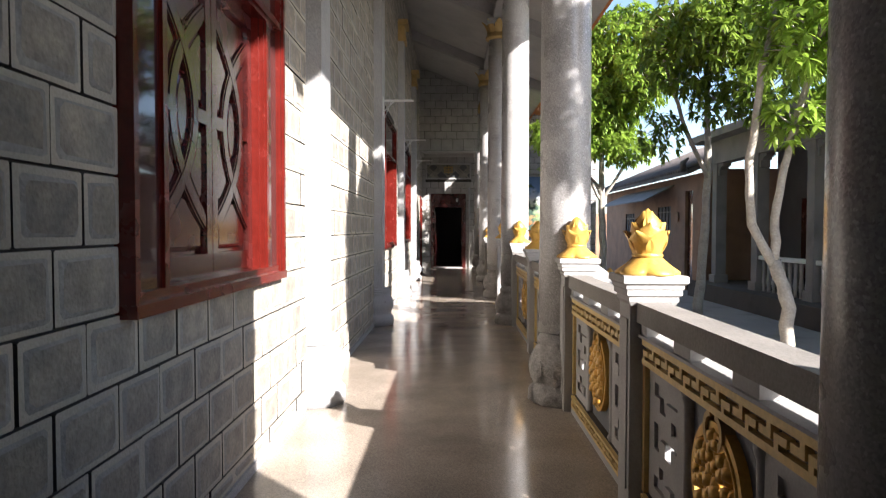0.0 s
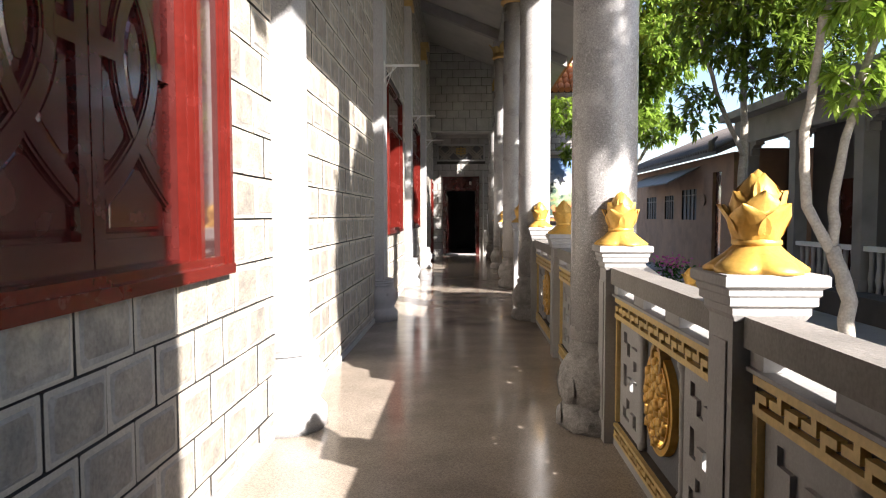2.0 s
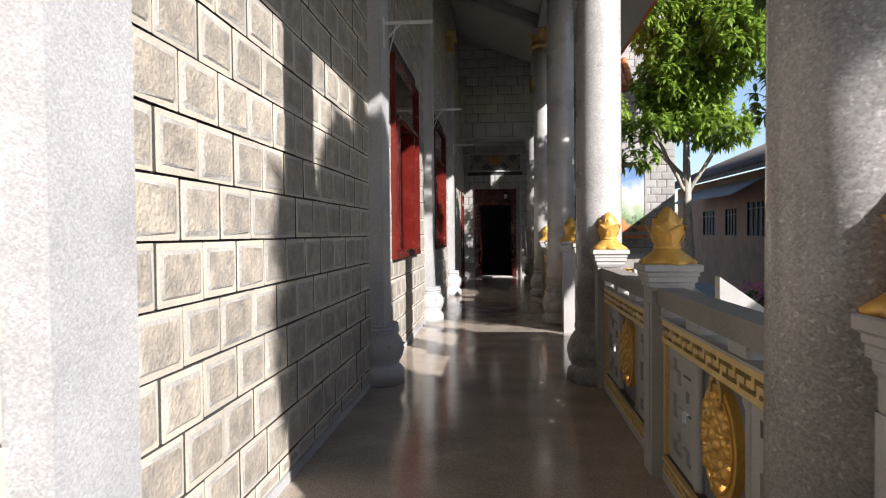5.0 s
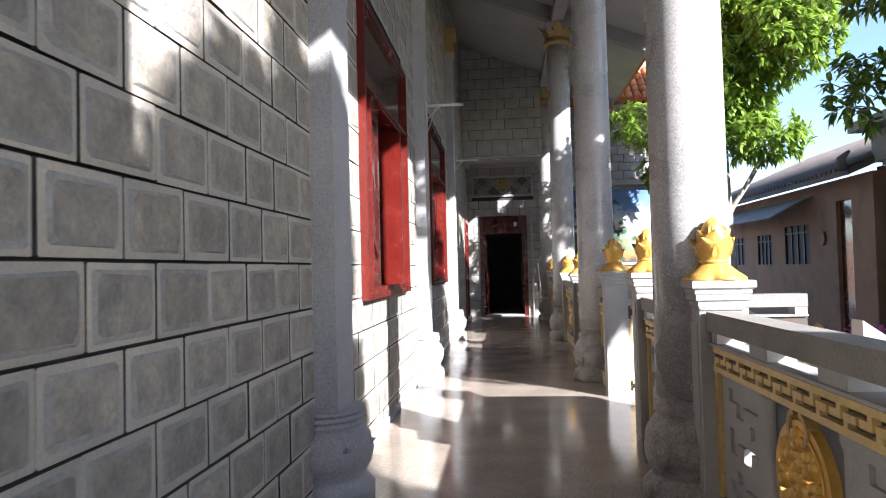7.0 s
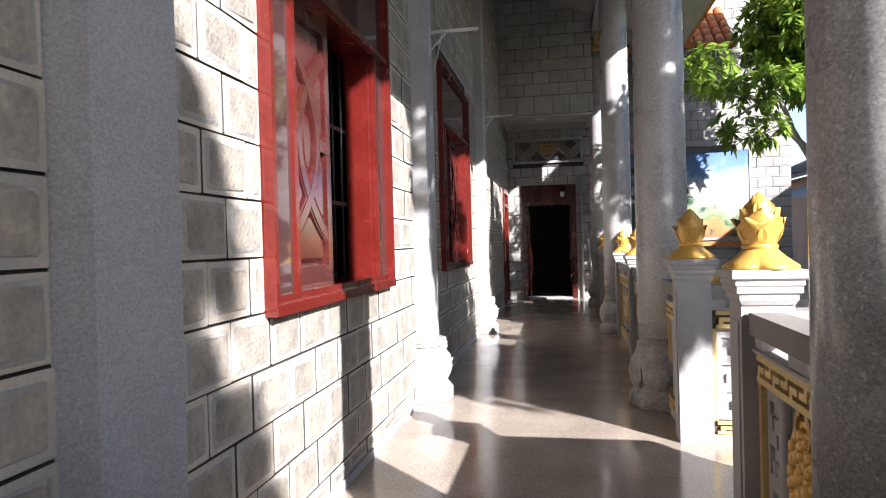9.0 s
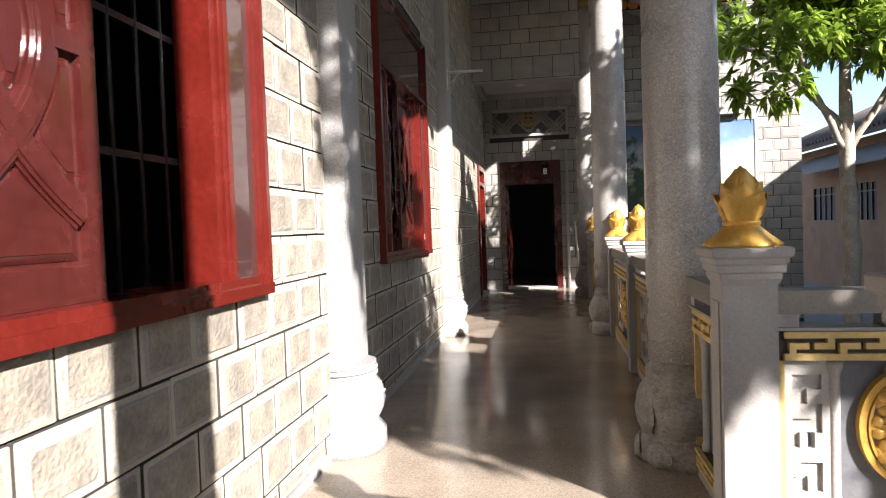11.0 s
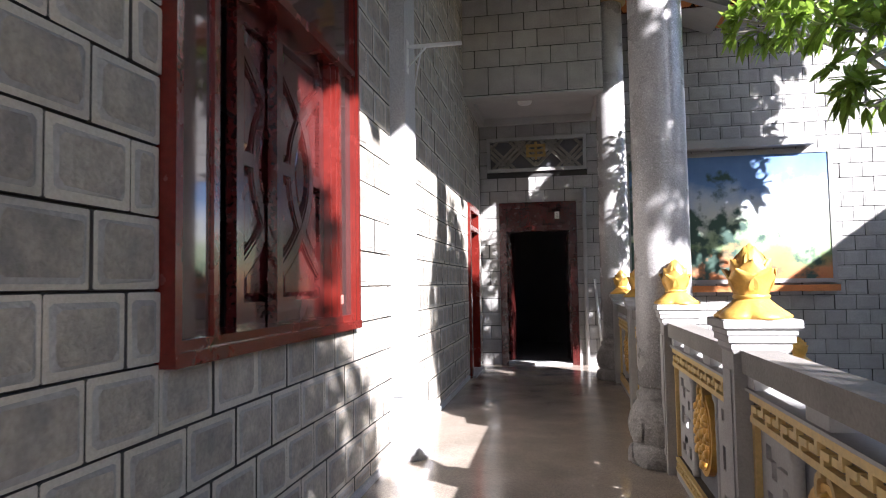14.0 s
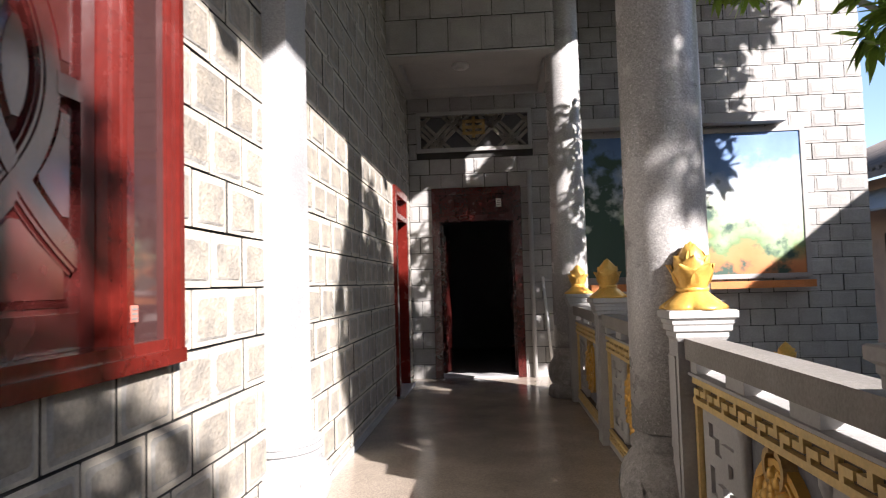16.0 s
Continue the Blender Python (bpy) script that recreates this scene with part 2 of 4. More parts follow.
# ---- plan ----
WALL_X, END_Y, BAY, COL_X, RAIL_X, GROUND_Z = -0.33, 22.1, 3.845, 1.59, 1.635, -0.72
COLS = [-2.44, 1.455, 5.25, 9.26, 12.83, 16.78, 20.70]
PILASTERS = [1.36, 5.19, 9.14, 12.88, 16.78]
WINDOWS = [(2.40, 4.25), (10.05, 11.88), (13.84, 15.70)]
SILL, HEAD = 1.055, 3.08
SIDE_DOOR = (20.62, 21.62, 2.36)
DOOR = (-0.03, 1.15, 2.51)
START_Y = -3.4

# ---- floor and ground ----
slab("floor", (WALL_X - 0.3, 1.98, START_Y - 0.3, END_Y + 0.3, GROUND_Z, 0.0), FLOOR, kind="structure")
tagged(bpy.data.objects["floor"], "polished brown-grey terrazzo veranda floor with a dull sheen", "floor")
slab("ground", (-60, 120, -90, 150, GROUND_Z - 0.3, GROUND_Z), GROUND, kind="structure")
tagged(bpy.data.objects["ground"], "grey stained concrete courtyard ground", "ground")


# ---- coursed stone ----
def stone_mesh(w, h, kind, cache={}):
    """A pitched-face block with a drafted margin; kind picks one of eight uneven faces."""
    key = (round(w, 3), round(h, 3), kind)
    if key not in cache:
        rng = random.Random(kind * 31 + 5)
        bm = bmesh.new()
        m = min(rng.uniform(0.019, 0.03), w * 0.2)
        rings = []
        for inset, depth, cut, jit in ((0.0025, 0.0, 0.002, 0), (0.0044, 0.018, 0.005, 0.0015), (m, 0.0195, 0.012, 0.005), (m + 0.014, 0.025, 0.016, 0.006)):
            a, b, c, d = inset, w - inset, inset, h - inset
            pts = ((a + cut, c), (b - cut, c), (b, c + cut), (b, d - cut), (b - cut, d), (a + cut, d), (a, d - cut), (a, c + cut))
            rings.append([bm.verts.new((u + rng.uniform(-jit, jit), depth + rng.uniform(-jit, jit) * 0.3, v + rng.uniform(-jit, jit))) for u, v in pts])
        for k, (p, q) in enumerate(zip(rings, rings[1:])):
            for i in range(8):
                bm.faces.new((p[i], p[(i + 1) % 8], q[(i + 1) % 8], q[i])).material_index = 2 if k == 2 else 3 if k == 0 else 0
        bm.faces.new(rings[-1]).material_index = 1
        cache[key] = mesh_of("stone", bm, *((STONE_PLAIN,) * 3 if kind > 7 else (STONE_EDGE, STONE_FACE, STONE_MID)), MORTAR)
    return cache[key]


def masonry(wall, origin, along, out, length, z0, z1, w, h, holes, near, label, anchors=(), plain=False, floor_z=-9.0, parity=0):
    """Lays courses of stones on a wall's face: those inside near(u, z) as pieces, the others joined."""
    up = Vector((0, 0, 1))
    m = Matrix((along, out, up)).transposed().to_4x4()
    rng = random.Random(7)
    verts, faces, slots, rows = [], [], [], int(math.ceil((z1 - z0) / h))
    for r in range(rows):
        a, b = max(z0 + r * h, floor_z), min(z0 + (r + 1) * h, z1)
        if b - a < 0.05:
            continue
        gaps = sorted((max(0, g[0]), min(length, g[1])) for g in holes if g[2] < b - 0.02 and g[3] > a + 0.02)
        spans, u = [], 0.0
        for g0, g1 in gaps:
            if g0 - u > 0.02:
                spans.append((u, g0))
            u = max(u, g1)
        if length - u > 0.02:
            spans.append((u, length))
        for s0, s1 in spans:
            cuts = [s0]
            start = max([q for q in anchors if q <= s0 + 0.01], default=0.0)
            u = start + math.floor((s0 - start) / w) * w + ((r + parity) % 2) * w / 2
            while u < s1 - 0.09:
                if u > s0 + 0.09:
                    cuts.append(u + rng.uniform(-0.012, 0.012))
                u += w
            cuts.append(s1)
            for c0, c1 in zip(cuts, cuts[1:]):
                width = round((c1 - c0) / 0.01) * 0.01 if c1 - c0 > 0.1 else c1 - c0
                me = stone_mesh(width, b - a, rng.randrange(8) + 8 * plain)
                place = Matrix.Translation(Vector(origin) + along * c0 + up * a + out * rng.uniform(-0.003, 0.003)) @ m
                if near(c0, a):
                    st = new("stone", me)
                    st.parent = wall
                    st.matrix_world = place
                else:
                    k = len(verts)
                    verts += [place @ v.co for v in me.vertices]
                    faces += [[k + i for i in p.vertices] for p in me.polygons]
                    slots += [p.material_index for p in me.polygons]
    me = bpy.data.meshes.new("stone_courses")
    me.from_pydata(verts, [], faces)
    for mat in (STONE_PLAIN,) * 3 if plain else (STONE_EDGE, STONE_FACE, STONE_MID):
        me.materials.append(mat)
    me.materials.append(MORTAR)
    me.polygons.foreach_set("material_index", slots)
    ob = new("stone_courses", me)
    ob.parent = wall
    tagged(ob, label, kind="stuff")


def wall_body(name, axis, face, back, lo, hi, z0, z1, holes, label):
    """A wall of thickness with its openings left out. holes: (from, to, bottom, top)."""
    bm = bmesh.new()
    edges = sorted({lo, hi, *[h[0] for h in holes], *[h[1] for h in holes]})
    for a, b in zip(edges, edges[1:]):
        blocked = sorted((h[2], h[3]) for h in holes if h[0] < (a + b) / 2 < h[1])
        z = z0
        for p, q in blocked + [(z1, z1)]:
            if p - z > 0.01:
                if axis == "x":
                    box(bm, back, face, a, b, z, p)
                else:
                    box(bm, a, b, face, back, z, p)
            z = max(z, q)
    bmesh.ops.remove_doubles(bm, verts=bm.verts, dist=0.0005)
    return tagged(part(name, bm, MORTAR, kind="structure"), label, "wall")


west_holes = [(a + 0.02, b - 0.02, SILL - 0.02, HEAD - 0.02) for a, b in WINDOWS] + [(SIDE_DOOR[0], SIDE_DOOR[1], 0.0, SIDE_DOOR[2])]
wall_west = wall_body("wall_west", "x", WALL_X - 0.02, WALL_X - 0.28, START_Y, END_Y, 0.0, 7.2, west_holes,
                      "long temple wall of grey coursed stone blocks with dark joints")
north_holes = [(DOOR[0], DOOR[1], 0.0, DOOR[2]), (-0.21, 1.33, 3.0, 3.54)]
wall_north = wall_body("wall_north", "y", END_Y + 0.02, END_Y + 0.28, WALL_X - 0.28, 5.55, GROUND_Z, 8.2, north_holes,
                       "end wall of large grey stone blocks beside a painted mural")
# Unseen walls, added to keep sun and sky off the veranda's first metres.
slab("wall_south", (WALL_X - 0.28, 2.70, START_Y - 0.28, START_Y, GROUND_Z, 6.6), DARK_PLASTER, kind="structure")
slab("wall_sun_blocker", (2.50, 2.70, START_Y, 0.78, GROUND_Z, 5.2), DARK_PLASTER, kind="structure")
tagged(bpy.data.objects["wall_sun_blocker"], "unseen dark wall added to shade the veranda's beginning", "wall")
slab("baseboard", (WALL_X - 0.019, WALL_X + 0.012, START_Y, SIDE_DOOR[0] - 0.09, 0.0, 0.05), TERRAZZO, kind="structure", bevel=0.004)

# ---- room shells added behind the openings, interior shade put into their colour ----
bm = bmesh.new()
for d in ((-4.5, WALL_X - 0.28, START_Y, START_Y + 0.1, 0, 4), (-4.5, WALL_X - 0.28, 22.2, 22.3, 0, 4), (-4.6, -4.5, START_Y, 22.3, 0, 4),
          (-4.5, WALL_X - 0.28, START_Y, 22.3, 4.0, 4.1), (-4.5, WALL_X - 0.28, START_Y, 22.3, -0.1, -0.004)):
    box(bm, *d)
tagged(part("room_shell_west", bm, DARK, kind="structure"), "hall shell behind the windows, its dimness put into a dark colour", "wall")
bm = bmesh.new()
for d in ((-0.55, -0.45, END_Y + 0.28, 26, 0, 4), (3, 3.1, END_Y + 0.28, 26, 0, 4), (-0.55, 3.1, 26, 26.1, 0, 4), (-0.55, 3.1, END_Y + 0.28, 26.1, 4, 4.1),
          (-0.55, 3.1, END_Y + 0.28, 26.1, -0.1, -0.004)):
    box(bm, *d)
tagged(part("room_shell_north", bm, DARK, kind="structure"), "room shell behind the end door, its dimness put into a dark colour", "wall")


# ---- roof over the veranda ----
ROOF_X, ROOF_Z, SLOPE, EAVE_X = WALL_X, 6.35, 0.40, 3.2


def roof_z(x):
    return ROOF_Z - SLOPE * (x - ROOF_X)


bm = bmesh.new()
v = box(bm, WALL_X - 0.3, EAVE_X, START_Y - 0.4, END_Y - 0.02, 0, 0.12)
for q in v:
    q.co.z += roof_z(q.co.x)
tagged(part("ceiling", bm, SOFFIT, kind="structure"), "sloping pale grey soffit under the temple roof", "ceiling")
bm = bmesh.new()
v = box(bm, WALL_X - 0.3, EAVE_X + 0.12, START_Y - 0.5, END_Y - 0.02, 0.13, 0.26)
for q in v:
    q.co.z += roof_z(q.co.x)
tagged(part("roof", bm, TILE, kind="structure"), "orange tiled roof above the veranda", "roof")
for y in COLS:
    bm = bmesh.new()
    v = box(bm, WALL_X, EAVE_X - 0.1, y - 0.09, y + 0.09, -0.24, -0.004)
    for q in v:
        q.co.z += roof_z(q.co.x)
    tagged(part("roof_beam", bevelled(bm, 0.01), BEAM), "dark grey sloping concrete roof beam", "beam", "roof beams")
slab("eave_beam", (COL_X - 0.10, COL_X + 0.10, START_Y, 20.5, 5.30, 5.46), BEAM, bevel=0.01)
tagged(bpy.data.objects["eave_beam"], "long dark grey beam over the columns", "beam")

# ---- bulkhead and small flat ceiling before the end door ----
bulk = wall_body("wall_bulkhead", "y", 20.425, 20.70, WALL_X, COL_X - 0.1, 3.75, 7.0, [], "stone-faced bulkhead above the end bay")
bm = bmesh.new()
box(bm, WALL_X, 1.5, 20.70, END_Y, 3.84, 3.95)
box(bm, WALL_X, COL_X - 0.1, 20.42, 20.70, 3.725, 3.747)
for d in ((WALL_X, WALL_X + 0.09, 20.70, END_Y, 3.74, 3.84), (WALL_X + 0.09, 1.41, END_Y - 0.09, END_Y, 3.74, 3.84), (1.41, 1.5, 20.70, END_Y, 3.74, 3.84)):
    box(bm, *d)
tagged(part("ceiling_end_bay", bm, SOFFIT, kind="structure"), "flat pale ceiling with a small cornice", "ceiling")
lamp = thing("ceiling_light", 0.45, 21.1, 3.838, "small white disc ceiling light, switched off", "lamp")
part("housing", lathe(bmesh.new(), [(0.085, -0.05), (0.10, -0.03), (0.10, 0.0)], steps=24), WHITE, lamp)
part("diffuser", lathe(bmesh.new(), [(0.04, -0.062), (0.075, -0.051)], steps=24), WHITE, lamp)


# ---- windows ----
def ribbon(bm, pts, width, y0, y1):
    """A flat strip that follows points (u, v) in the leaf's plane, with thickness from depth y0 to y1."""
    for i in range(len(pts) - 1):
        a, b = Vector((*pts[i], 0)), Vector((*pts[i + 1], 0))
        d0 = (Vector((*pts[min(i + 1, len(pts) - 1)], 0)) - Vector((*pts[max(i - 1, 0)], 0))).normalized()
        d1 = (Vector((*pts[min(i + 2, len(pts) - 1)], 0)) - Vector((*pts[i], 0))).normalized()
        n0, n1 = Vector((-d0.y, d0.x, 0)) * width / 2, Vector((-d1.y, d1.x, 0)) * width / 2
        c = []
        for p in (a - n0, a + n0, b + n1, b - n1):
            for q in (y0, y1):
                c.append(bm.verts.new((q, p.x, p.y)))
        for f in ((0, 2, 4, 6), (1, 7, 5, 3), (0, 6, 7, 1), (2, 3, 5, 4), (0, 1, 3, 2), (4, 5, 7, 6)):
            bm.faces.new([c[k] for k in f])


LEAF_STILE, LEAF_BAND = 0.062, 0.096


def arc_offset(t):
    """How far each interlaced arc lies from the leaf's middle line at height t, as a share of its width; below nought past the crossing."""
    return 0.2 * (1 - ((t - 0.52) / 0.2) ** 2)


def leaf_fields(w, h):
    """Outlines (u, v) of the panels between the arcs, the stiles and the rails."""
    b, u1, mid = LEAF_BAND * 0.62, w - LEAF_STILE - 0.012, w / 2
    fields = []
    for lo, hi in ((0.545, 0.93), (0.085, 0.495)):
        ts = [lo + (hi - lo) * k / 22 for k in range(23)]
        inner = [(mid + abs(arc_offset(t)) * w + b, t * h) for t in ts]
        inner = [q for q in inner if q[0] < u1 - 0.012]
        if len(inner) > 2:
            right = inner + [(u1, inner[-1][1]), (u1, inner[0][1])]
            fields += [right, [(w - u, v) for u, v in right]]
    ts = [0.35 + 0.34 * k / 20 for k in range(21)]
    eye = [(arc_offset(t) * w - b, t * h) for t in ts if arc_offset(t) * w > b + 0.004]
    fields.append([(mid + d, v) for d, v in eye] + [(mid - d, v) for d, v in reversed(eye)])
    for lo, hi in ((0.085, 0.32), (0.72, 0.94)):
        ts = [lo + (hi - lo) * k / 20 for k in range(21)]
        side = [(min(-arc_offset(t) * w - b, mid - LEAF_STILE - 0.012), t * h) for t in ts if -arc_offset(t) * w > b + 0.004]
        fields.append([(mid + d, v) for d, v in side] + [(mid - d, v) for d, v in reversed(side)])
    return fields


def raised_field(outline):
    """A fielded panel: the outline with a sloping edge up to a flat middle."""
    bm = bmesh.new()
    cu, cv = sum(q[0] for q in outline) / len(outline), sum(q[1] for q in outline) / len(outline)
    spread = max(max(abs(q[0] - cu), abs(q[1] - cv)) for q in outline)
    k = max(0.5, 1 - 0.022 / max(0.03, spread) * 1.6)
    rings = [[bm.verts.new((x, cu + (u - cu) * f, cv + (v - cv) * f)) for u, v in outline] for x, f in ((-0.008, 1.0), (0.0, 1.0), (0.010, k), (0.013, k * 0.98))]
    n = len(outline)
    for a, b in zip(rings, rings[1:]):
        for i in range(n):
            bm.faces.new((a[i], a[(i + 1) % n], b[(i + 1) % n], b[i]))
    bm.faces.new(rings[-1])
    return bm


def leaf(parent, x, y, z, w, h, mat, rz=0):
    """A shutter leaf with two interlaced arcs over fielded panels; it hangs along +y from its origin."""
    lf = part("shutter_leaf", bevelled(_leaf_frame(w, h), 0.005, 2), mat, parent)
    lf.matrix_local = pose(x, y, z, 0, 0, rz)
    bm = bmesh.new()
    box(bm, -0.016, -0.004, 0.04, w - 0.04, 0.05, h - 0.05)
    part("field_panel", bm, mat, lf)
    bm = bmesh.new()
    for side in (-1, 1):
        pts = [(w * (0.5 + side * arc_offset(t)), h * t) for t in (0.52 + 0.42 * (2 * i / 56 - 1) for i in range(57)) if abs(arc_offset(t)) * w < w / 2 - LEAF_STILE * 0.7 and 0.05 < t < 0.96]
        lift = 0.0008 * side
        ribbon(bm, pts, LEAF_BAND, -0.006, 0.012 + lift)
        ribbon(bm, pts, LEAF_BAND * 0.78, 0.0125 + lift, 0.020 + lift)
        ribbon(bm, pts, LEAF_BAND * 0.5, 0.0205 + lift, 0.0242 + lift)
    bmesh.ops.remove_doubles(bm, verts=bm.verts, dist=0.0002)
    part("carved_arcs", bm, mat, lf)
    for outline in leaf_fields(w, h):
        part("raised_panel", raised_field(outline), mat, lf)
    return lf


def _leaf_frame(w, h):
    bm = bmesh.new()
    m = LEAF_STILE
    reach = w / 2 - arc_offset(0.52) * w - LEAF_BAND / 2 + 0.03
    for d in ((0, m, 0, h), (w - m, w, 0, h), (m, w - m, 0, 0.10), (m, w - m, h - 0.07, h), (m, reach, 0.52 * h - 0.03, 0.52 * h + 0.03), (w - reach, w - m, 0.52 * h - 0.03, 0.52 * h + 0.03)):
        box(bm, -0.02, 0.026, *d)
    return bm


def window(number, y0, y1, plan):
    w = tagged(new("window_%d" % number), "tall red varnished wooden window with carved shutters and dark glass above", "window", kind="structure")
    w.matrix_world = pose(WALL_X, y0, 0)
    wd, f, s, mw, bar = y1 - y0, 0.065, 0.19, 0.08, 2.47
    bm = bmesh.new()
    for d in ((0, f, SILL, HEAD), (wd - f, wd, SILL, HEAD), (f, wd - f, HEAD - f, HEAD), (f, wd - f, bar, bar + 0.08)):
        box(bm, -0.2, 0.02, *d)
    for g0, g1, x0, x1 in ((0.0, 0.03, 0.02, 0.05), (0.03, 0.06, 0.02, 0.036)):
        for d in ((g0, g1, SILL, HEAD - g0), (wd - g1, wd - g0, SILL, HEAD - g0), (g1, wd - g1, HEAD - g1, HEAD - g0)):
            box(bm, x0, x1, *d)
    box(bm, 0.02, 0.045, f, wd - f, bar + 0.012, bar + 0.045)
    part("window_frame", bevelled(bm, 0.006), WOOD_RED, w)
    bm = bmesh.new()
    box(bm, -0.2, 0.055, -0.003, wd + 0.003, SILL - 0.045, SILL)
    box(bm, -0.2, 0.03, f + 0.002, wd - f - 0.002, SILL, SILL + 0.035)
    part("window_sill", bevelled(bm, 0.012, 3), WOOD_RED, w)
    for a, turn in ((f + s, 1), (wd - f - s - mw, -1)):
        bm = bmesh.new()
        c = a + mw / 2
        box(bm, -0.16, -0.012, a, a + mw, SILL + 0.035, bar)
        box(bm, -0.012, 0.012, *sorted((c - turn * mw / 2, c + turn * mw * 0.25)), SILL + 0.035, bar)
        box(bm, 0.012, 0.026, *sorted((c - turn * mw * 0.38, c + turn * mw * 0.08)), SILL + 0.035, bar)
        part("mullion", bevelled(bm, 0.005), WOOD_RED, w)
    bm = bmesh.new()
    box(bm, -0.12, 0.01, wd / 2 - 0.03, wd / 2 + 0.03, bar + 0.08, HEAD - f)
    part("mullion", bevelled(bm, 0.005), WOOD, w)
    for a, b, c, d in ((f, f + s, SILL + 0.035, bar), (wd - f - s, wd - f, SILL + 0.035, bar), (f, wd / 2 - 0.03, bar + 0.08, HEAD - f), (wd / 2 + 0.03, wd - f, bar + 0.08, HEAD - f)):
        bm = bmesh.new()
        box(bm, 0.004, 0.010, a, b, c, d)
        pn = part("pane", bm, GLASS, w, "dark reflecting window glass")
    lo, hi, z = f + s + mw, wd - f - s - mw, SILL + 0.036
    half, h = (hi - lo) / 2, bar - z
    for i, kind in enumerate(plan):
        a = lo + half * i
        if kind == "leaf":
            leaf(w, -0.075, a + 0.004, z, half - 0.008, h - 0.004, WOOD)
        else:
            for k in range(4):
                bm = bmesh.new()
                tube(bm, [(-0.17, a + half * (k + 0.5) / 4, z), (-0.17, a + half * (k + 0.5) / 4, z + h)], [0.009, 0.009], 8)
                part("iron_bar", bm, IRON, w)
            for v in (0.33, 0.66):
                bm = bmesh.new()
                box(bm, -0.176, -0.164, a, a + half, z + h * v - 0.012, z + h * v + 0.012)
                part("cross_bar", bm, IRON, w)
            if kind == "ajar":
                leaf(w, -0.128, a + half * 0.55, z, half - 0.02, h - 0.004, WOOD)
    return w


window(1, *WINDOWS[0], ("leaf", "leaf"))
window(2, *WINDOWS[1], ("leaf", "bars"))
window(3, *WINDOWS[2], ("ajar", "leaf"))


# ---- doors ----
d1 = tagged(new("door_1"), "open double doorway with dark red frame into an unlit room", "door", kind="structure")
d1.matrix_world = pose(0, END_Y, 0)
x0, x1, top = DOOR
bm = bmesh.new()
for d in ((x0, x0 + 0.10, 0, top), (x1 - 0.10, x1, 0, top), (x0 + 0.10, x1 - 0.10, top - 0.09, top), (x0 + 0.10, x1 - 0.10, 2.06, 2.14)):
    box(bm, d[0], d[1], -0.03, 0.26, d[2], d[3])
part("door_frame", bevelled(bm, 0.008), WOOD, d1)
bm = bmesh.new()
box(bm, x0 + 0.10, x1 - 0.10, 0.05, 0.09, 2.14, top - 0.09)
for k in range(5):
    u = x0 + 0.14 + k * 0.19
    box(bm, u, u + 0.15, 0.03, 0.05, 2.18, top - 0.13)
part("transom_panel", bm, WOOD, d1)
slab("threshold", (x0 + 0.10, x1 - 0.10, -0.02, 0.26, 0.001, 0.025), TERRAZZO, d1, bevel=0.004)
for u, a in ((x0 + 0.11, 84), (x1 - 0.11, 96)):
    bm = bmesh.new()
    box(bm, 0, 0.44, -0.02, 0.02, 0.03, 2.055)
    for v in (0.15, 1.1):
        box(bm, 0.06, 0.38, -0.032, -0.02, v, v + 0.8)
    dl = part("door_leaf", bevelled(bm, 0.006, 1), WOOD, d1)
    dl.matrix_local = pose(u, 0.27, 0, 0, 0, a)

d2 = tagged(new("door_2"), "side doorway with a bright red wooden frame, standing open", "door", kind="structure")
d2.matrix_world = pose(WALL_X, SIDE_DOOR[0], 0)
wd, top = SIDE_DOOR[1] - SIDE_DOOR[0], SIDE_DOOR[2]
bm = bmesh.new()
for d in ((0, 0.10, 0, top), (wd - 0.10, wd, 0, top), (0.10, wd - 0.10, top - 0.09, top), (0.10, wd - 0.10, 2.0, 2.06)):
    box(bm, -0.27, 0.035, *d)
part("door_frame", bevelled(bm, 0.008), WOOD_RED, d2)
bm = bmesh.new()
box(bm, -0.08, -0.04, 0.10, wd - 0.10, 2.06, top - 0.09)
part("transom_panel", bm, WOOD, d2)
slab("threshold", (-0.27, 0.08, 0.0, wd, 0.001, 0.03), TERRAZZO, d2, bevel=0.004)

plq = thing("number_plate", 0.86, END_Y + 0.026, 2.30, "small white paper tag on the end door's transom", "tag")
slab("card", (-0.035, 0.035, 0.0, 0.003, -0.055, 0.055), WHITE, plq)
for k in range(3):
    slab("ink_bar", (-0.022, 0.022, -0.002, -0.0005, -0.035 + 0.03 * k, -0.022 + 0.03 * k), BEAM, plq)
tag = thing("maker_label", WALL_X + 0.0265, 15.433, 1.18, "small pale sticker on the red window frame", "sticker")
slab("paper", (0.0, 0.002, -0.019, 0.019, -0.025, 0.025), material("faded_sticker", (0.45, 0.16, 0.12), 0.6, var=0.1), tag)
for k in range(3):
    slab("print_bar", (0.0025, 0.0035, -0.015, 0.015, -0.018 + 0.014 * k, -0.011 + 0.014 * k), PORCH, tag)

